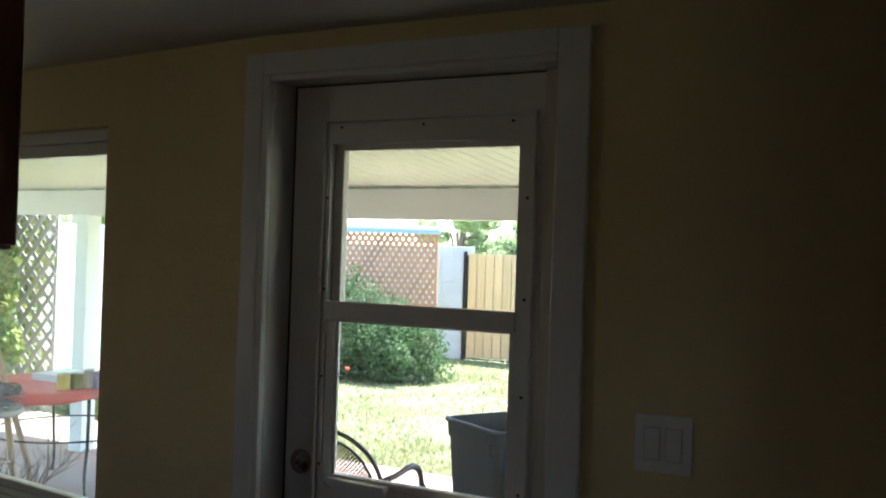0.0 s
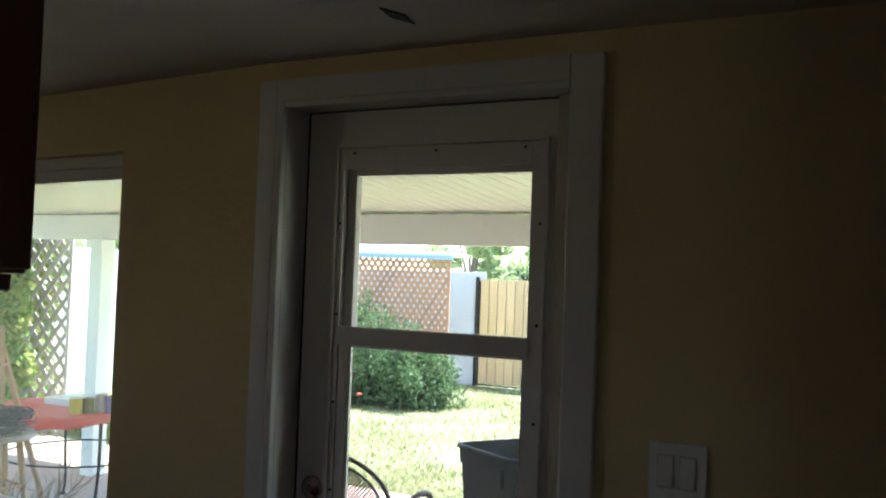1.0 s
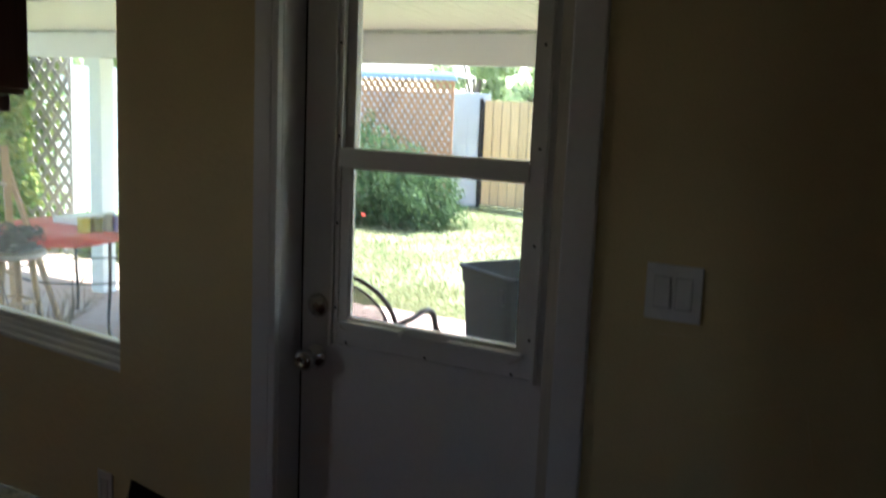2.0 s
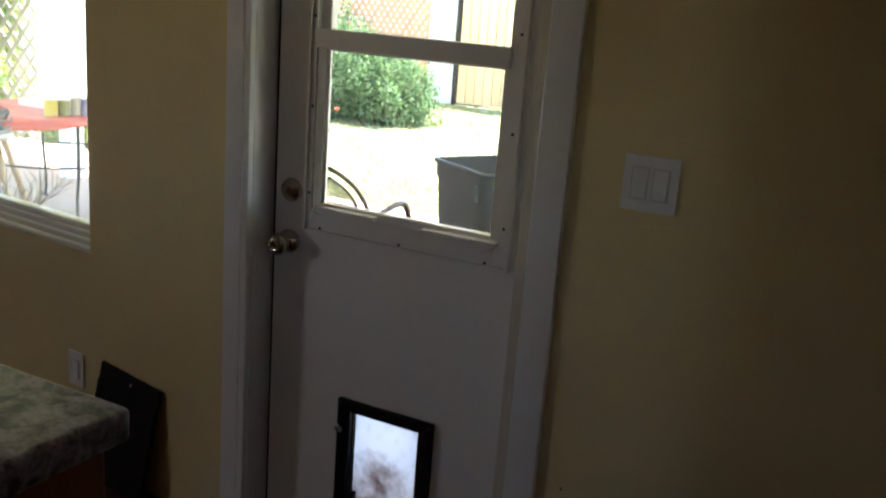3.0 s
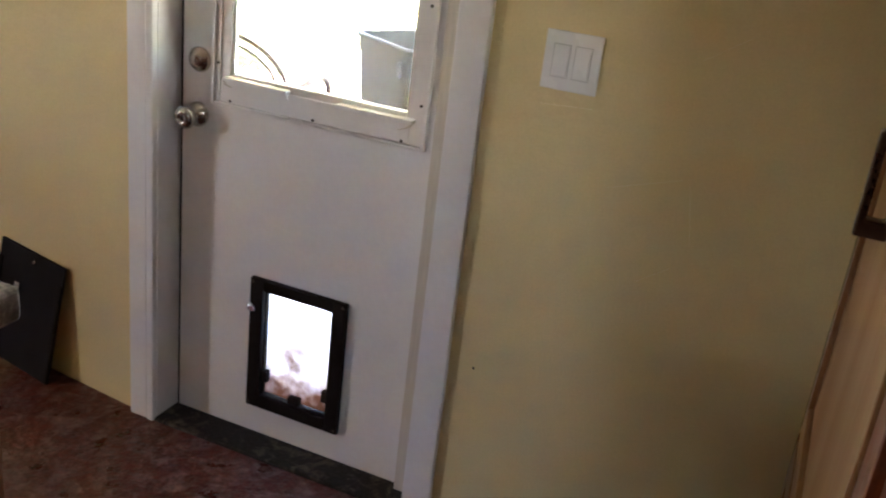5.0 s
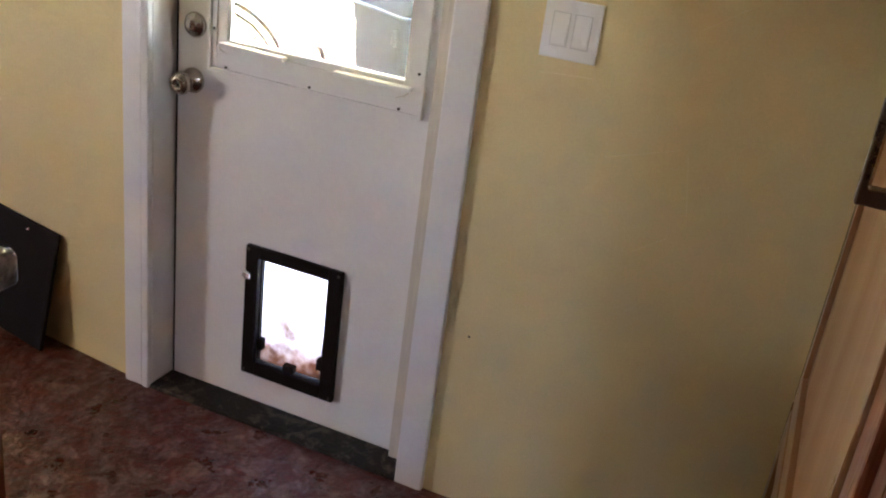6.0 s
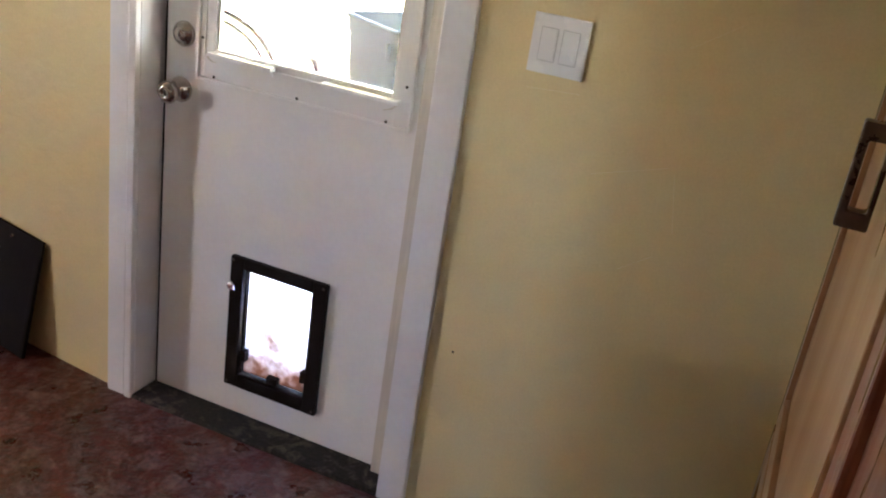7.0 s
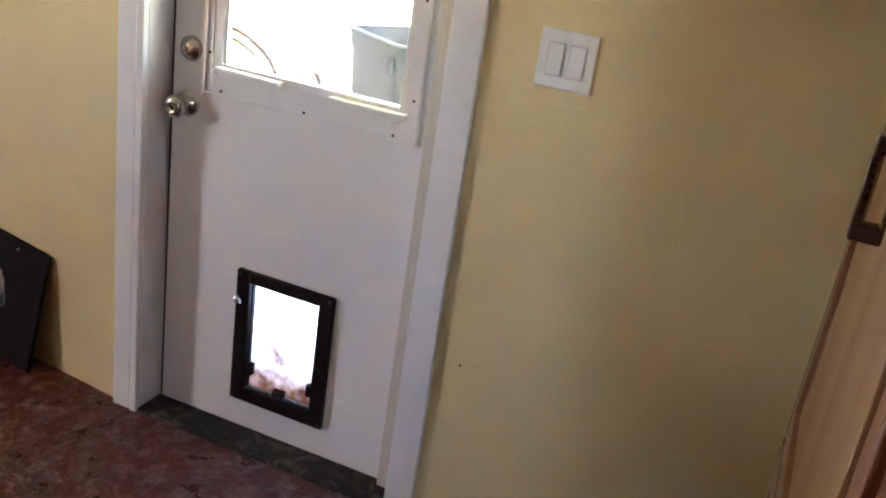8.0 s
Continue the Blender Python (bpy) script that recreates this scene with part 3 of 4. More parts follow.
def upper_cabinet():
    c = thing("upper_cabinet", (0.14, -1.9, 1.59), "dark wood wall cabinet hung from the ceiling over the counter", "cabinet")
    part("cabinet_body", box((-0.03, -2.75, 1.605), (0.302, -1.005, CEIL - 0.001), 0.003), DARKWOOD, c)
    part("light_rail", box((-0.02, -2.74, 1.578), (0.290, -1.020, 1.604), 0.004), DARKWOOD, c)
    for k in range(3):
        y1 = -1.010 - k * 0.58
        part("cabinet_door", box((0.3025, y1 - 0.575, 1.612), (0.321, y1, CEIL - 0.02), 0.004), DARKWOOD, c)
    return c


upper_cabinet()


def pantry(y0, y1, label, handle_y, wood):
    """Tall cabinet whose front looks towards -x; frame and panel doors."""
    X = 1.682
    c = thing("pantry_cabinet", (1.95, (y0 + y1) / 2, 0), label, "cabinet", "tall pantry cabinets")
    part("cabinet_body", box((X, y0, 0.10), (2.265, y1, CEIL - 0.02), 0.002), wood, c)
    part("toe_kick", box((X + 0.06, y0, 0.0), (2.2, y1, 0.099)), DARKWOOD, c)
    for z0, z1 in ((0.115, 0.70), (0.715, 2.10)):
        door = part("cabinet_door", box((X - 0.010, y0 + 0.055, z0 + 0.06), (X - 0.001, y1 - 0.055, z1 - 0.06)), wood, c)
        part("stile", box((X - 0.020, y0 + 0.004, z0), (X - 0.0012, y0 + 0.120, z1), 0.004), wood, door)
        part("stile", box((X - 0.020, y1 - 0.070, z0), (X - 0.0012, y1 - 0.004, z1), 0.004), wood, door)
        part("rail", box((X - 0.020, y0 + 0.1205, z0), (X - 0.0012, y1 - 0.0705, z0 + 0.07), 0.004), wood, door)
        part("rail", box((X - 0.020, y0 + 0.1205, z1 - 0.07), (X - 0.0012, y1 - 0.0705, z1), 0.004), wood, door)
        if z1 > 1 and handle_y:
            h = part("handle", slab_with_holes([-0.060, 0.060], [0.0, 0.036], [(-0.040, 0.040, 0.006, 0.026)], -0.013, 0.013), BRONZE, door, "dark bronze arched pull handle")
            h.data.transform(pose(X - 0.0205, handle_y, 1.309) @ Matrix(((0, 0, -1, 0), (0, 1, 0, 0), (1, 0, 0, 0), (0, 0, 0, 1))))
            bv = h.modifiers.new("rounded", "BEVEL")
            bv.width, bv.segments = 0.003, 3
    return c


pantry(-1.150, -0.250, "honey-coloured wooden pantry cabinet with a bronze handle", -0.800, HONEY)
pantry(-1.510, -1.178, "narrow reddish-brown wooden cabinet beside the pantry", 0, CHERRY)

# black filler in place of the deep shade between the two cabinets
tagged(mesh_object("pantry_gap_shade", box((1.668, -1.1775, 0.1), (2.2, -1.1505, CEIL - 0.02)), BLACK), "black strip standing in for the shade in the gap between the pantry cabinets", "trim", kind="structure")

# shallow scratches in the wall paint
MARK = material("scratched_paint", (0.80, 0.67, 0.43), 0.8, vary=0.1, bump=0)
for x0, z0, x1, z1 in ((1.277, 0.802, 1.343, 0.851), (1.348, 1.034, 1.372, 0.909), (1.179, 0.993, 1.331, 1.044), (1.319, 1.287, 1.406, 1.348), (1.005, 1.142, 1.120, 1.150)):
    d = Vector((x1 - x0, 0, z1 - z0))
    m = Matrix.Translation((x0, 0, z0)) @ d.to_track_quat("X", "Y").to_matrix().to_4x4()
    part("scratch", box((0, -0.0005, -0.0009), (d.length, 0.0002, 0.0009), 0.0, m), MARK, bpy.data.objects["wall_north_door"])
part("nail_hole", lathe([(0, 0.0006), (0.003, 0.0005), (0.0035, 0)], 8, pose(0.941, 0, 0.477, 90)), SCREW_GAP_DARK, bpy.data.objects["wall_north_door"])

# a small diamond-shaped plate on the ceiling
hook = thing("ceiling_plate", (0.50, -0.27, CEIL), "small dark green diamond-shaped plate on the ceiling", "plate")
part("plate", lathe([(0.0, -0.004), (0.92, -0.004), (1.0, -0.002), (1.0, -0.0004), (0.0, -0.0004)], 4, pose(0.50, -0.27, CEIL, 0, 0, -4) @ Matrix.Diagonal((0.020, 0.067, 1, 1))),
     material("dark_green_metal", (0.03, 0.045, 0.025), 0.5, vary=0.15), hook)

# ---------------- outside: patio ----------------
PATIO = -0.06
GROUND = -0.11
tagged(mesh_object("ground", box((-150, -60, -0.6), (150, 250, GROUND)), SOIL), "dry sunlit lawn earth with patchy green and straw", "ground", kind="structure")
tagged(mesh_object("patio_slab", box((-7.2, 0.24, -0.25), (4.0, 4.42, PATIO), 0.01), CONCRETE), "pinkish worn concrete patio slab", "patio", kind="structure")


def patio_cover():
    c = thing("patio_cover", (-2.0, 3.4, 0), "white painted patio cover with ribbed roof and boxed posts", "patio cover")
    # sloping ribbed roof sheet, run on unseen past the beam to shade the slab
    slope = math.atan2(2.36 - 2.095, 3.25)
    n = 124
    bm = bmesh.new()
    x = -7.2
    step = 0.09
    rows = []
    for k in range(n):
        for dx, up in ((0.0, 0.0), (0.080, 0.0), (0.081, 0.005), (0.089, 0.005)):
            rows.append((x + k * step + dx, up))
    prev = None
    for px, up in rows:
        a = bm.verts.new((px, 0.24, 2.318 + up))
        b = bm.verts.new((px, 4.35, 2.318 + up - (4.35 - 0.24) * math.tan(slope)))
        if prev:
            bm.faces.new((prev[0], a, b, prev[1]))
        prev = (a, b)
    part("roof_sheet", bm, SOFFIT, c).modifiers.new("thick", "SOLIDIFY").thickness = -0.04
    part("beam", box((-7.2, 3.40, 1.847), (4.0, 3.48, 2.046), 0.004), BEAMPAINT, c)
    # dark dashes painted for the shaded gaps between roof and beam
    for k in range(60):
        part("beam_gap_shade", box((-7.1 + k * 0.185, 3.393, 2.048), (-7.1 + k * 0.185 + 0.11, 3.399, 2.0525)), SCREW_GAP_DARK, c)
    # added fascia, out of sight behind the beam, ends the shading overhang
    part("hidden_shade_fascia", box((-7.2, 4.352, 1.96), (4.0, 4.39, 2.08), 0.004), BEAMPAINT, c)
    for px in (-4.60, 2.9):
        p = part("post", box((px - 0.068, 3.372, PATIO), (px + 0.068, 3.508, 1.846), 0.006), POSTPAINT, c)
        part("post_cap", box((px - 0.09, 3.345, 1.775), (px + 0.09, 3.371, 1.843), 0.004), POSTPAINT, p)
    return c


patio_cover()


def trash_bin():
    t = thing("trash_bin", (-0.60, 2.95, PATIO), "large grey plastic trash bin without lid on the patio", "bin", turn=-30)
    H = 0.75
    def ring(w, d, z, r):
        pts = []
        for cx, cy, a0 in ((w - r, d - r, 0), (-w + r, d - r, 90), (-w + r, -d + r, 180), (w - r, -d + r, 270)):
            for k in range(5):
                a = radians(a0 + 22.5 * k)
                pts.append((cx + r * math.cos(a), cy + r * math.sin(a), z))
        return pts
    levels = [(0.225, 0.215, 0.0, 0.05), (0.264, 0.254, H * 0.86, 0.06), (0.272, 0.262, H * 0.865, 0.06), (0.275, 0.265, H * 0.972, 0.06),
              (0.288, 0.278, H * 0.975, 0.07), (0.288, 0.278, H, 0.07), (0.262, 0.252, H, 0.06), (0.255, 0.245, H * 0.8, 0.055), (0.215, 0.205, 0.03, 0.05)]
    bm = bmesh.new()
    prev = None
    for w, d, z, r in levels:
        cur = [bm.verts.new(p) for p in ring(w, d, z, r)]
        if prev:
            for k in range(len(cur)):
                bm.faces.new((prev[k], prev[(k + 1) % len(cur)], cur[(k + 1) % len(cur)], cur[k]))
        else:
            bm.faces.new(cur[::-1])
        prev = cur
    bm.faces.new(prev)
    bmesh.ops.transform(bm, matrix=t.matrix_world, verts=bm.verts)
    part("bin_body", bm, BIN, t, "", True)
    part("grip", box((0.185, -0.283, H * 0.78), (0.212, -0.258, H * 0.90), 0.010, t.matrix_world), BIN, t)
    return t


trash_bin()


def mesh_sheet(outline, step, w, m):
    """A flat expanded-metal sheet inside an outline given as a function of (u, v)."""
    bm = bmesh.new()
    n = 46
    for sgn in (1, -1):
        for k in range(-n, n):
            c = k * step
            run = []
            for j in range(-60, 61):
                u = j * 0.012
                v = sgn * u + c
                if outline(u, v):
                    run.append((u, v))
                elif len(run) > 1:
                    break
                else:
                    run = []
            if len(run) > 1:
                (u0, v0), (u1, v1) = run[0], run[-1]
                o = w * 0.7
                q = [bm.verts.new(m @ Vector(p)) for p in ((u0 - o, 0.001 * sgn, v0 + sgn * o), (u1 - o, 0.001 * sgn, v1 + sgn * o), (u1 + o, 0.001 * sgn, v1 - sgn * o), (u0 + o, 0.001 * sgn, v0 - sgn * o))]
                bm.faces.new(q)
    return bm


def patio_chair(place, turn):
    """Wrought iron armchair; local +y is the way it faces."""
    c = thing("patio_chair", (*place, PATIO), "brown wrought iron patio armchair with mesh back and curled arms", "chair", turn=turn)
    M = c.matrix_world.copy()
    def T(pts):
        return [M @ Vector(p) for p in pts]
    W, SH, BH = 0.31, 0.46, 0.86
    lean = 0.12
    back = []
    for k in range(25):
        a = math.pi * k / 24
        u, v = W * math.cos(a), SH + 0.12 + (BH - SH - 0.12) * math.sin(a) ** 0.8
        back.append((u, -0.22 - lean * (v - SH) / (BH - SH), v))
    full = [(W, -0.22, SH)] + back + [(-W, -0.22, SH)]
    part("back_frame", tube(T(full), 0.011, 0.011, 8), IRONBROWN, c, "", True)
    inner = [(x * 0.86, y, SH + (z - SH) * 0.90) for x, y, z in full]
    part("inner_frame", tube(T(inner), 0.007, 0.007, 8), IRONBROWN, c, "", True)
    ang = math.atan2(lean, BH - SH)
    sheet = lambda u, v: abs(u) < W * 0.86 and 0.0 < v < (0.12 + 0.30 * max(0.0, 1 - (u / (W * 0.87)) ** 2) ** 0.42) * 0.9
    part("back_mesh", mesh_sheet(sheet, 0.020, 0.0035, M @ Matrix.Translation((0, -0.22, SH)) @ Matrix.Rotation(ang, 4, "X")), IRONBROWN, c)
    seat = [(-W, -0.22, SH), (W, -0.22, SH), (W, 0.24, SH + 0.02), (-W, 0.24, SH + 0.02), (-W, -0.22, SH)]
    part("seat_frame", tube(T(seat), 0.010, 0.010, 8), IRONBROWN, c)
    part("seat_mesh", mesh_sheet(lambda u, v: abs(u) < W and abs(v) < 0.23, 0.020, 0.0035, M @ Matrix.Translation((0, 0.01, SH + 0.01)) @ Matrix.Rotation(radians(-90), 4, "X")), IRONBROWN, c)
    for s in (-1, 1):
        arm = [(s * W, -0.26, SH + 0.175), (s * W * 1.03, -0.16, SH + 0.180), (s * W * 1.06, -0.06, SH + 0.200), (s * W * 1.06, 0.0, SH + 0.200),
               (s * W * 1.06, 0.05, SH + 0.18), (s * W * 1.06, 0.08, SH + 0.14), (s * W * 1.05, 0.10, SH + 0.09), (s * W, 0.20, SH + 0.02)]
        part("arm", tube(T(arm), 0.015, 0.015, 8), IRONBROWN, c, "", True)
        for y in (-0.22, 0.23):
            part("leg", tube(T([(s * W, y, SH), (s * W * 1.04, y * 1.1, 0.2), (s * W * 1.1, y * 1.2, 0.011)]), 0.011, 0.011, 8), IRONBROWN, c, "", True)
    return c


patio_chair((-1.0, 1.98), 2)


def paint_can(x, y, z, r, h, mat, label):
    t = thing("paint_can", (x, y, z), label, "can", "paint cans on the table")
    body = part("can_body", lathe([(0, 0), (r, 0), (r, 0.004), (r * 0.97, 0.008), (r * 0.97, h - 0.008), (r, h - 0.004), (r, h), (r * 0.9, h), (r * 0.88, h - 0.006), (0, h - 0.006)], 22, pose(x, y, z)), mat, t, "", True)
    part("rim", lathe([(r * 0.9, h), (r * 1.02, h), (r * 1.02, h + 0.004), (r * 0.9, h + 0.004), (r * 0.9, h)], 22, pose(x, y, z)), CAN_S, t)
    return t


def patio_table():
    cx, cy, top = -3.785, 2.62, 0.64
    t = thing("patio_table", (cx, cy, PATIO), "round black metal patio table with slender curved legs", "table")
    R = 0.62
    part("tabletop", lathe([(0, top - 0.02), (R, top - 0.02), (R + 0.006, top - 0.01), (R, top), (0, top)], 40, pose(cx, cy, 0)), IRON, t)
    for k in range(4):
        a = radians(152 + 90 * k)
        d = Vector((math.cos(a), math.sin(a), 0))
        c0 = Vector((cx, cy, 0))
        pts = [c0 + d * q + Vector((0, 0, z)) for q, z in ((0.52, top - 0.02), (0.52, 0.45), (0.51, 0.28), (0.46, 0.12), (0.46, 0.02), (0.50, PATIO + 0.012))]
        leg = part("leg", tube(pts, 0.012, 0.010, 8), IRON, t, "", True)
        part("foot", lathe([(0, 0), (0.022, 0), (0.018, 0.014), (0, 0.016)], 12, pose(*(c0 + d * 0.505), 0) @ Matrix.Translation((0, 0, PATIO))), IRON, leg)
    ringpts = [(cx + 0.515 * math.cos(radians(a)), cy + 0.515 * math.sin(radians(a)), 0.33) for a in range(0, 361, 15)]
    part("stretcher_ring", tube(ringpts, 0.007, 0.007, 6), IRON, t)
    cloth = thing("table_cover", (cx, cy, top), "glossy red plastic cover draped over the patio table", "tablecloth")
    bm = bmesh.new()
    prev = None
    for rr, z in ((0.05, 0.006), (0.45, 0.007), (0.625, 0.005), (0.650, -0.03), (0.66, -0.10)):
        cur = []
        for k in range(64):
            a = 2 * math.pi * k / 64
            hangs = max(0.0, math.cos(a - radians(238))) ** 0.6
            dz = ((0.02 * math.sin(5 * a) + 0.012 * math.sin(11 * a + 1)) * hangs + 0.095 * (1 - hangs)) if z < -0.05 else 0.024 * (1 - hangs) if z < 0 else 0
            w = 1 + (0.018 * math.sin(9 * a) if z < 0 else 0)
            cur.append(bm.verts.new((cx + rr * w * math.cos(a), cy + rr * w * math.sin(a), top + z + dz)))
        if prev:
            for k in range(64):
                bm.faces.new((prev[k], prev[(k + 1) % 64], cur[(k + 1) % 64], cur[k]))
        else:
            bm.faces.new(cur)
        prev = cur
    part("cloth", bm, RED, cloth, "", True).modifiers.new("thick", "SOLIDIFY").thickness = 0.002
    z = top + 0.009
    paint_can(-3.570, 2.375, z, 0.044, 0.100, CAN_Y, "small yellow paint can with a steel rim")
    paint_can(-3.535, 2.452, z, 0.040, 0.098, CAN_O, "small olive paint can with a steel rim")
    paint_can(-3.525, 2.545, z, 0.044, 0.115, CAN_S, "bare steel paint can")
    paint_can(-3.445, 2.56, z, 0.036, 0.110, CAN_V, "paint can with a violet label")
    paint_can(-3.385, 2.64, z, 0.040, 0.100, CAN_Y, "yellow paint can beside the others")
    tray = thing("paint_tray", (-3.95, 2.72, z), "shallow grey paint tray with white residue", "tray")
    part("tray", slab_with_holes([0, 1], [0, 1], [], 0, 1), CAN_S, tray).data.transform(pose(-4.1, 2.55, z) @ Matrix.Diagonal((0.36, 0.30, 0.045, 1)))
    return t


patio_table()


def stool(cx, cy):
    s = thing("wooden_stool", (cx, cy, PATIO), "old wooden stool with a greyed round seat", "stool")
    top = 0.66
    part("seat", lathe([(0, top - 0.035), (0.19, top - 0.035), (0.205, top - 0.02), (0.20, top), (0, top + 0.002)], 30, pose(cx, cy, 0)), STOOLSEAT, s, "greyed round wooden seat")
    for k in range(4):
        a = radians(35 + 90 * k)
        part("leg", tube([(cx + 0.12 * math.cos(a), cy + 0.12 * math.sin(a), top - 0.036), (cx + 0.21 * math.cos(a), cy + 0.21 * math.sin(a), PATIO)], 0.020, 0.016, 8), STOOLWOOD, s, "", True)
    for z, q in ((0.22, 0.178), (0.36, 0.158)):
        for k in range(4):
            a, b = radians(35 + 90 * k), radians(125 + 90 * k)
            part("rung", tube([(cx + q * math.cos(a), cy + q * math.sin(a), z), (cx + q * math.cos(b), cy + q * math.sin(b), z)], 0.010, 0.010, 8), STOOLWOOD, s, "", True)
    n = thing("twig_wreath", (cx, cy, top), "tangled grey wreath of dry twigs on the stool", "wreath")
    rng = random.Random(7)
    bm = bmesh.new()
    for k in range(90):
        a0 = rng.uniform(0, 2 * math.pi)
        r0, z0 = rng.uniform(0.08, 0.20), top + rng.uniform(0.012, 0.13)
        pts = []
        for j in range(7):
            a = a0 + j * 0.24
            pts.append((cx + (r0 + rng.uniform(-0.015, 0.015)) * math.cos(a), cy + (r0 + rng.uniform(-0.015, 0.015)) * math.sin(a), max(top + 0.008, z0 + rng.uniform(-0.015, 0.015))))
        add_tube(bm, pts, 0.006, 0.004, 5)
    part("twigs", bm, WREATH, n)
    return s


stool(-3.24, 1.56)


def easel(cx, cy):
    e = thing("wooden_easel", (cx, cy, PATIO), "light wooden easel frame leaning behind the stool", "easel")
    def board(name, a, b, w=0.048):
        a, b = Vector(a), Vector(b)
        d = b - a
        q = d.to_track_quat("Z", "Y").to_matrix().to_4x4()
        part(name, box((-w / 2, -0.010, 0), (w / 2, 0.010, d.length), 0.002, Matrix.Translation(a) @ q), STOOLWOOD, e)
    board("leg", (cx + 0.20, cy, PATIO), (cx - 0.02, cy + 0.10, 1.22))
    board("leg", (cx - 0.34, cy, PATIO), (cx - 0.12, cy + 0.10, 1.22))
    board("leg", (cx - 0.07, cy + 0.55, PATIO), (cx - 0.07, cy + 0.13, 1.15))
    board("crossbar", (cx - 0.24, cy + 0.062, 0.98), (cx + 0.08, cy + 0.062, 0.98))
    board("crossbar", (cx - 0.32, cy + 0.02, 0.42), (cx + 0.18, cy + 0.02, 0.42))
    return e


easel(-3.84, 1.90)


def bare_shrub(cx, cy):
    s = thing("bare_shrub", (cx, cy, PATIO), "leafless dry shrub with many thin branches in a pot", "plant")
    part("pot", lathe([(0, 0), (0.11, 0), (0.145, 0.20), (0.155, 0.20), (0.155, 0.225), (0.13, 0.225), (0.125, 0.18), (0, 0.18)], 26, pose(cx, cy, PATIO)), LATHGREY, s, "faded clay pot")
    rng = random.Random(11)
    bm = bmesh.new()
    def grow(p, d, ln, r, depth):
        pts = [p]
        for j in range(4):
            d = (d + Vector((rng.uniform(-1, 1), rng.uniform(-1, 1), rng.uniform(-0.5, 0.7))) * 0.22).normalized()
            pts.append(pts[-1] + d * ln / 4)
        add_tube(bm, pts, r, r * 0.6, 5)
        if depth:
            for k in range(3):
                grow(pts[rng.randint(1, 4)], (d + Vector((rng.uniform(-1, 1), rng.uniform(-1, 1), rng.uniform(-0.2, 1))) * 0.8).normalized(), ln * 0.62, r * 0.55, depth - 1)
    for k in range(9):
        a = rng.uniform(0, 6.28)
        grow(Vector((cx, cy, PATIO + 0.17)), Vector((0.7 * math.cos(a), 0.7 * math.sin(a), 0.8)).normalized(), 0.34, 0.007, 2)
    part("branches", bm, TWIG, s)
    return s


bare_shrub(-2.63, 1.26)


# ---------------- outside: yard ----------------
def lattice(name, a, b, z0, z1, pitch, width, mat, label, fascia=None, rise=1.0):
    """Diagonal lath screen between two ground points."""
    a, b = Vector((*a, 0)), Vector((*b, 0))
    L = (b - a).length
    turn = math.degrees(math.atan2((b - a).y, (b - a).x))
    t = thing(name, (a.x, a.y, z0), label, "lattice", turn=turn)
    M = pose(a.x, a.y, 0, 0, 0, turn)
    H = z1 - z0
    shared = {}
    for layer, sgn in ((0, 1), (1, -1)):
        k = -int(H / rise / pitch) - 1
        while k * pitch < L + H / rise:
            c = k * pitch
            lo, hi = (max(0, c), min(L, c + H / rise)) if sgn > 0 else (max(0, c - H / rise), min(L, c))
            k += 1
            if hi - lo < 0.03:
                continue
            ln = round((hi - lo) * math.sqrt(1 + rise * rise), 2)
            if ln not in shared:
                bm = box((-ln / 2, -0.004, -width / 2), (ln / 2, 0.004, width / 2))
                me = bpy.data.meshes.new("lath")
                bm.to_mesh(me)
                bm.free()
                me.materials.append(mat)
                shared[ln] = me
            u = (lo + hi) / 2
            v = z0 + rise * ((u - c) if sgn > 0 else (c - u))
            ob = new("lath", shared[ln])
            ob.parent = t
            ob.matrix_parent_inverse = t.matrix_world.inverted()
            ob.matrix_basis = M @ Matrix.Translation((u, 0.009 * layer, v)) @ Matrix.Rotation(-sgn * math.atan(rise), 4, "Y")
    for u in (0.0, L):
        part("edge_post", box((u - 0.018, 0.016, z0 - 0.02), (u + 0.018, 0.05, z1), 0.004, M), mat, t)
    if fascia:
        part("fascia", box((-0.1, -0.05, z1 + 0.002), (L + 0.06, -0.015, z1 + fascia), 0.004, M), BLUE, t, "blue painted fascia board")
        part("roof", box((-0.1, -0.06, z1 + fascia + 0.001), (L + 0.04, 1.25, z1 + fascia + 0.05), 0.01, M), ROOFWHITE, t, "white sheet roof")
    return t


lattice("lattice_shelter", (-8.0, 9.75), (-5.22, 10.50), -0.12, 1.925, 0.098, 0.047, LATH, "orange-brown wooden lattice shelter with a blue fascia", 0.065, 1.6)
lattice("patio_lattice", (-8.3, 4.25), (-6.30, 4.52), -0.08, 2.19, 0.150, 0.046, LATHGREY, "weathered grey wooden lattice screen overgrown with vines", None, 1.25)

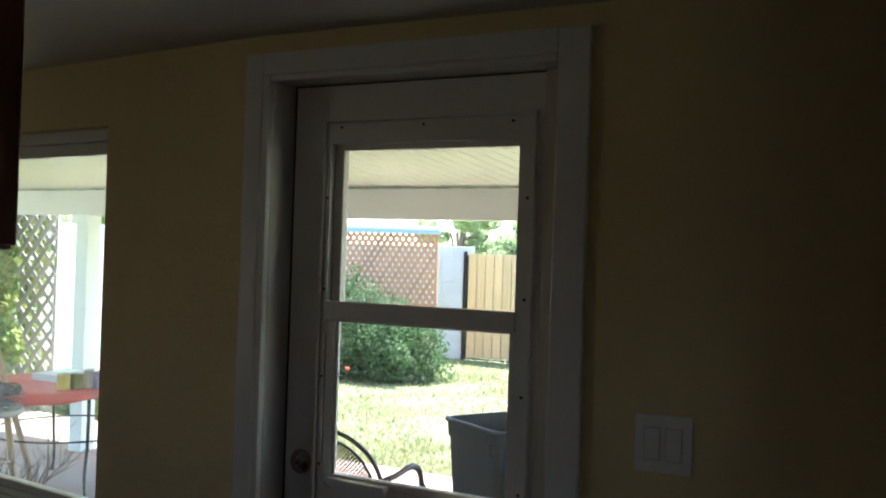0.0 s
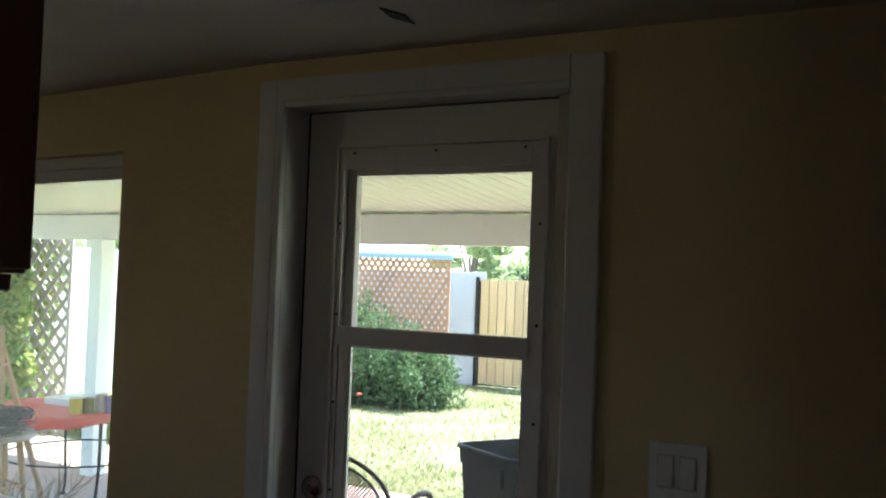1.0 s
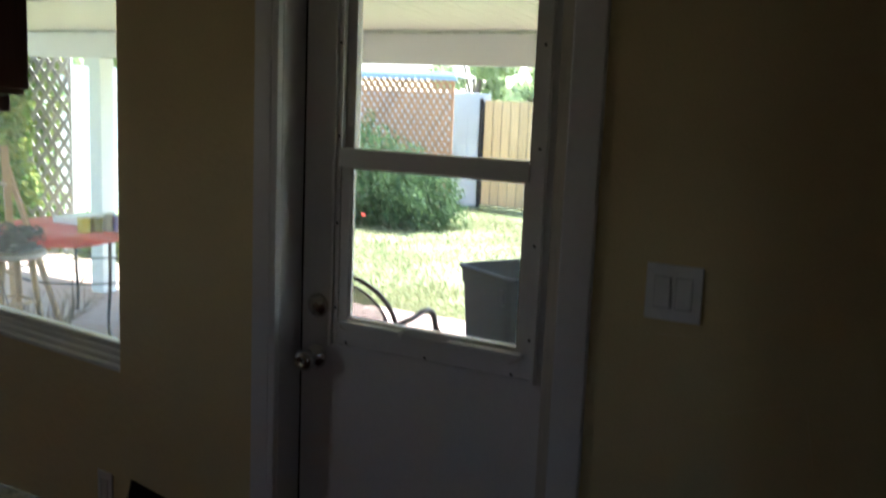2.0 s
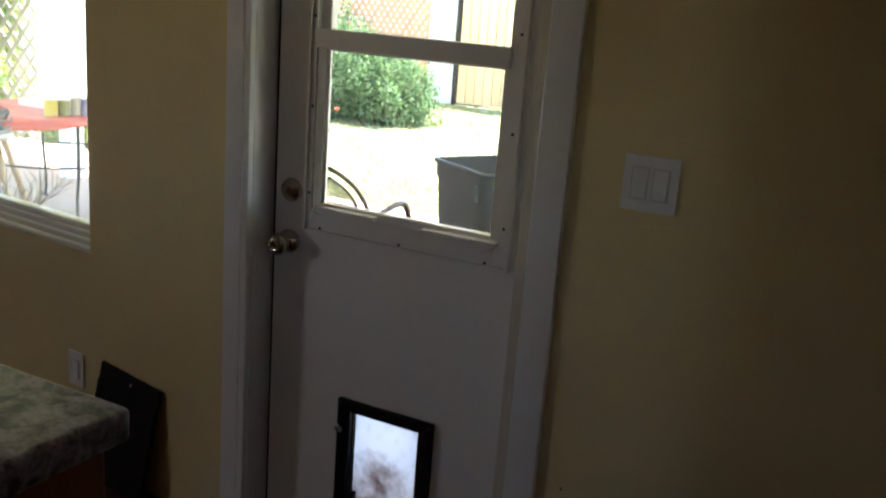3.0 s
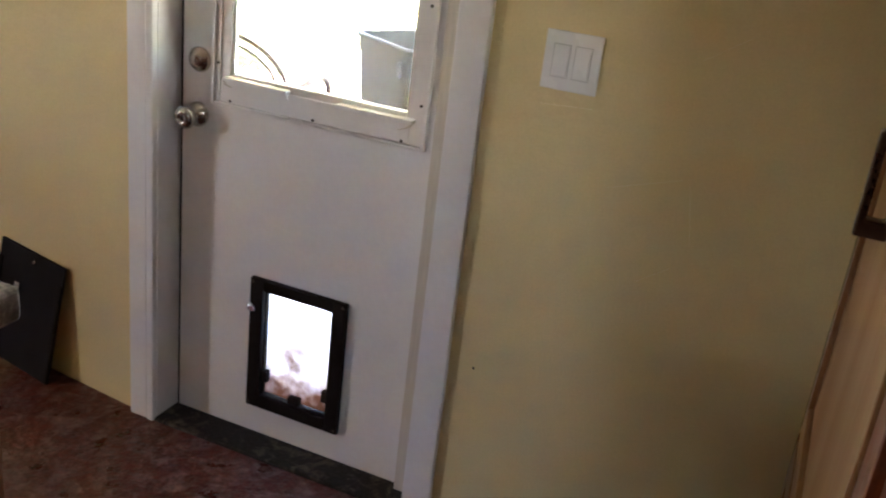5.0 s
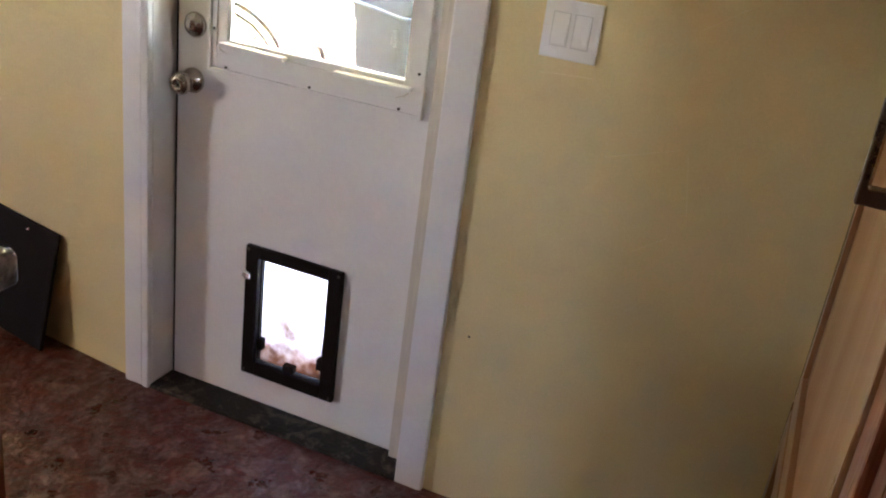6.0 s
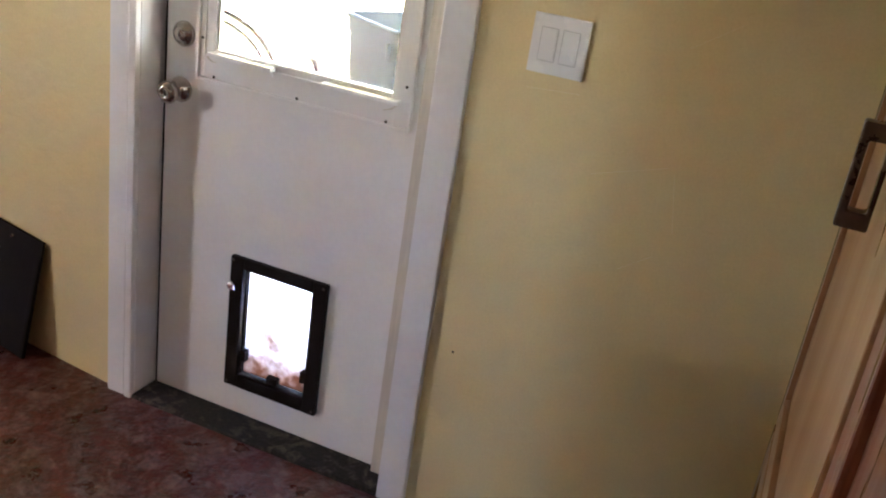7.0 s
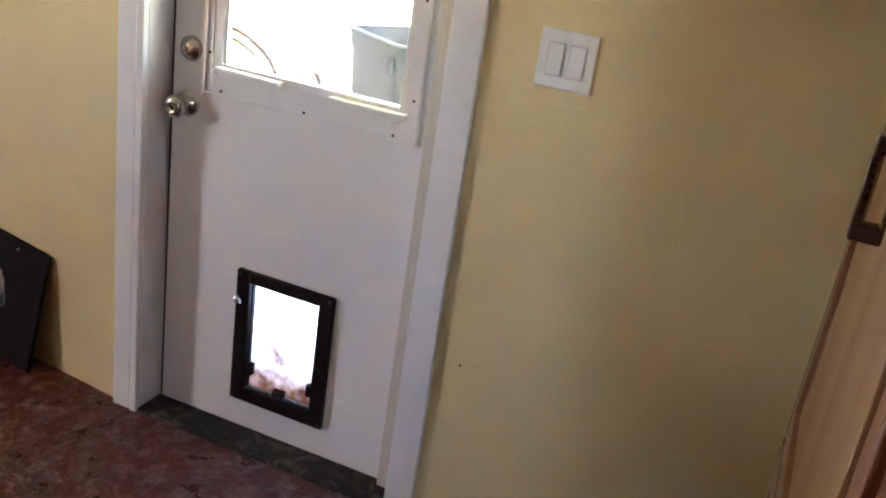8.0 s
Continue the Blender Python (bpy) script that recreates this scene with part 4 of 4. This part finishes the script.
# block walls, with their blocks picked out where the yard gate stands
def block_wall(name, a, b, top, mat, label, blocks):
    a, b = Vector((*a, 0)), Vector((*b, 0))
    L = (b - a).length
    turn = math.degrees(math.atan2((b - a).y, (b - a).x))
    w = tagged(new(name), label, "wall", kind="structure")
    M = pose(a.x, a.y, 0, 0, 0, turn)
    part("wall_core", box((0, 0.012, -0.5), (L, 0.20, top - 0.01), 0.0, M), mat, w)
    if blocks:
        me = None
        u0, u1 = blocks
        rows = int((top + 0.1) / 0.203)
        for r in range(rows):
            off = 0.203 if r % 2 else 0.0
            k = 0
            while u0 + off + k * 0.406 < u1:
                if me is None:
                    bm = box((0.004, 0.0, 0.004), (0.402, 0.0115, 0.199), 0.004, None, 1)
                    me = bpy.data.meshes.new("block")
                    bm.to_mesh(me)
                    bm.free()
                    me.materials.append(mat)
                ob = new("block", me)
                ob.parent = w
                ob.matrix_basis = M @ Matrix.Translation((u0 + off + k * 0.406, 0, top - 0.005 - (r + 1) * 0.203))
                k += 1
    return w


block_wall("yard_wall_gate", (-9.0, 12.08), (-5.55, 12.08), 1.78, BLOCK, "pale blue-grey painted concrete block wall", (1.2, 3.3))
block_wall("yard_wall_north", (-4.10, 12.08), (14.0, 12.08), 1.79, BLOCK, "pale painted concrete block wall past the gate", None)
block_wall("yard_wall_west", (-9.1, -6.0), (-9.1, 12.08), 1.90, BLOCKWHITE, "sunlit white painted concrete block wall", None)


def gate():
    g = thing("yard_gate", (-4.8, 12.08, GROUND), "yellow wooden plank gate in a black steel frame, closed", "gate")
    x0, x1, z1 = -5.49, -4.15, 1.63
    part("hinge_post", box((x0 - 0.055, 12.050, GROUND), (x0, 12.130, z1 + 0.06), 0.005), IRON, g)
    part("latch_post", box((x1, 12.050, GROUND), (x1 + 0.05, 12.130, z1 + 0.06), 0.005), IRON, g)
    part("gate_frame", frame_ring((x0 + 0.008, -0.09), (x1 - 0.008, z1), 0.024, 12.060, 12.095, 0.003), IRON, g)
    part("backing", box((x0 + 0.04, 12.096, -0.06), (x1 - 0.04, 12.108, z1 + 0.02)), IRON, g)
    part("brace", box((x0 + 0.05, 12.055, 1.22), (x0 + 0.10, 12.075, 1.34), 0.003), IRON, g)
    n = 8
    w = (x1 - x0 - 0.086) / n
    for k in range(n):
        xa = x0 + 0.043 + k * w
        part("plank", box((xa + 0.006, 12.043, -0.05), (xa + w - 0.006, 12.058, z1 + 0.03), 0.003), PLANK, g)
    return g


gate()


def bush():
    b = thing("bush", (-5.6, 9.2, GROUND), "dense dark green bush in front of the lattice", "bush")
    rng = random.Random(3)
    cl = []
    for k in range(78):
        x = rng.uniform(-7.8, -4.45)
        hmax = 1.10 + 0.15 * math.sin(x * 5) if x < -5.2 else 1.05 - (x + 5.2) * 0.75
        y = rng.uniform(8.75, 9.5)
        z = rng.uniform(0.0, max(0.2, hmax - 0.22))
        r = rng.uniform(0.13, 0.34)
        cl.append(((x, y, z), (r * 1.2, r, r * 0.9)))
    for k in range(60):
        x = rng.uniform(-7.8, -4.5)
        hmax = 1.10 + 0.15 * math.sin(x * 5) if x < -5.2 else 1.05 - (x + 5.2) * 0.75
        cl.append(((x, rng.uniform(8.7, 9.4), hmax + rng.uniform(-0.25, 0.12)), (0.10, 0.10, 0.16)))
        cl.append(((x, rng.uniform(8.45, 8.75), rng.uniform(0.0, 0.4)), (0.14, 0.12, 0.14)))
    leaf_cloud("crown", cl, 40000, 0.028, LEAF_BUSH, 5, b)
    bm = bmesh.new()
    for k in range(26):
        c = cl[k][0]
        add_tube(bm, [(c[0] * 0.6 - 5.6 * 0.4, 9.15, GROUND - 0.02), (c[0] * 0.85 - 5.6 * 0.15, c[1], c[2] * 0.5), c], 0.018, 0.006, 5)
    part("stems", bm, BARK, b)
    return b


bush()


def tree(cx, cy, h, spread, seed, leaves, size=0.09, mat=None):
    t = thing("tree", (cx, cy, GROUND), "leafy green tree rising behind the yard wall", "tree", "trees behind the yard")
    rng = random.Random(seed)
    bm = bmesh.new()
    top = Vector((cx, cy, h * 0.55))
    add_tube(bm, [(cx, cy, GROUND - 0.1), (cx + 0.06, cy, h * 0.3), top], 0.045, 0.025, 8)
    cl = []
    for k in range(11):
        a = rng.uniform(0, 6.28)
        tip = Vector((cx + spread * rng.uniform(0.2, 0.95) * math.cos(a), cy + spread * rng.uniform(0.2, 0.9) * math.sin(a), h * rng.uniform(0.42, 0.98)))
        mid = (top + tip) / 2 + Vector((rng.uniform(-0.1, 0.1), rng.uniform(-0.1, 0.1), 0.1))
        add_tube(bm, [Vector((cx + 0.06, cy, h * 0.32)), mid, tip], 0.03, 0.008, 6)
        for j in range(3):
            r = rng.uniform(0.3, 0.6) * spread * 0.5
            o = Vector((rng.uniform(-1, 1), rng.uniform(-1, 1), rng.uniform(-0.7, 0.7))) * r
            cl.append((tuple(tip + o), (r, r, r * 0.75)))
    part("trunk", bm, BARK, t)
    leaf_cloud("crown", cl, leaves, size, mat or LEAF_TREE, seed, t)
    return t


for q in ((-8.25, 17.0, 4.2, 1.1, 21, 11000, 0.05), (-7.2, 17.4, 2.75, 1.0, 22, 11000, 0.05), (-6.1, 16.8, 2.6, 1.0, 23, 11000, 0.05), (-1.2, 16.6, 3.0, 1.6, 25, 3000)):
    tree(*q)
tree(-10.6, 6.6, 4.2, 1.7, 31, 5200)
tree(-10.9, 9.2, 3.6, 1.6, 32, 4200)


def vines():
    v = thing("vine", (-7.3, 4.9, GROUND), "bright green climbing vine growing through the lattice", "vine")
    rng = random.Random(9)
    cl = []
    for k in range(110):
        x = rng.uniform(-8.3, -7.05)
        z = rng.uniform(0.0, 2.1)
        r = rng.uniform(0.14, 0.30)
        cl.append(((x, 4.78 + rng.uniform(-0.14, 0.25), z), (r, r * 0.7, r)))
    for k in range(14):
        cl.append(((rng.uniform(-8.3, -7.1), 4.7 + rng.uniform(-0.1, 0.3), rng.uniform(0.0, 0.55)), (0.2, 0.2, 0.18)))
    for k in range(80):
        cl.append(((rng.uniform(-7.5, -6.40), 4.12 + rng.uniform(-0.12, 0.08), rng.uniform(0.1, 2.15)), (0.16, 0.10, 0.2)))
    leaf_cloud("foliage", cl, 58000, 0.042, LEAF_VINE, 12, v, 0.5)
    bm = bmesh.new()
    for k in range(16):
        x = rng.uniform(-8.2, -6.6)
        add_tube(bm, [(x, 4.62, GROUND - 0.02), (x + rng.uniform(-0.2, 0.2), 4.66, 0.7), (x + rng.uniform(-0.3, 0.3), 4.66, 1.4), (x + rng.uniform(-0.4, 0.4), 4.7, 2.1)], 0.014, 0.005, 5)
    part("stems", bm, BARK, v)
    return v


vines()


def low_hedge():
    g = thing("low_hedge", (-5.6, 4.85, GROUND), "low green leafy border plants beside the patio slab", "hedge")
    rng = random.Random(19)
    cl = [((rng.uniform(-6.9, -4.7), rng.uniform(4.62, 5.2), rng.uniform(0.0, 0.17)), (0.17, 0.15, 0.12)) for k in range(44)]
    leaf_cloud("foliage", cl, 7000, 0.032, LEAF_VINE, 41, g)
    bm = bmesh.new()
    for c, r in cl[:20]:
        add_tube(bm, [(c[0], c[1], GROUND - 0.02), (c[0] + 0.02, c[1], c[2])], 0.006, 0.003, 5)
    part("stems", bm, BARK, g)
    return g


low_hedge()


def grass():
    rng = np.random.default_rng(2)
    n = 90000
    y = 4.45 + 8.6 * rng.random(n) ** 1.25
    x = -0.2 - (y + 1.9) * rng.uniform(0.16, 0.86, n)
    keep = (x > -8.9)
    x, y = x[keep], y[keep]
    patch = np.sin(x * 2.1 + 1) * np.sin(y * 1.7) + 0.6 * np.sin(x * 5.3) * np.sin(y * 4.1 + 2)
    keep = rng.random(len(x)) < np.clip(0.62 + 0.4 * patch, 0.12, 1)
    x, y = x[keep], y[keep]
    n = len(x)
    h = rng.uniform(0.02, 0.06, n) * (1 + 0.7 * np.clip(np.sin(x * 3.3) * np.sin(y * 2.9 + 1), 0, 1))
    a = rng.uniform(0, 2 * np.pi, n)
    w = rng.uniform(0.004, 0.010, n)
    lean = rng.normal(0, 0.03, (n, 2))
    z = np.full(n, GROUND - 0.004)
    p0 = np.stack([x - w * np.cos(a), y - w * np.sin(a), z], 1)
    p1 = np.stack([x + w * np.cos(a), y + w * np.sin(a), z], 1)
    p2 = np.stack([x + lean[:, 0], y + lean[:, 1], z + h], 1)
    v = np.stack([p0, p1, p2], 1).reshape(-1, 3)
    me = bpy.data.meshes.new("grass")
    me.from_pydata(v.tolist(), [], np.arange(3 * n).reshape(-1, 3).tolist())
    me.materials.append(GRASS)
    return tagged(new("grass", me), "patchy sunlit lawn grass, green and straw coloured", "grass", kind="stuff")


grass()
fl = thing("red_flower", (-5.31, 8.35, GROUND), "single red flower at the foot of the bush", "flower")
part("stem", tube([(-5.31, 8.37, GROUND), (-5.31, 8.35, 0.08)], 0.004, 0.003, 5), LEAF_BUSH, fl)
part("blossom", lathe([(0, 0.0), (0.028, 0.014), (0.032, 0.03), (0.02, 0.04), (0, 0.034)], 10, pose(-5.31, 8.35, 0.075)), FLOWER, fl)
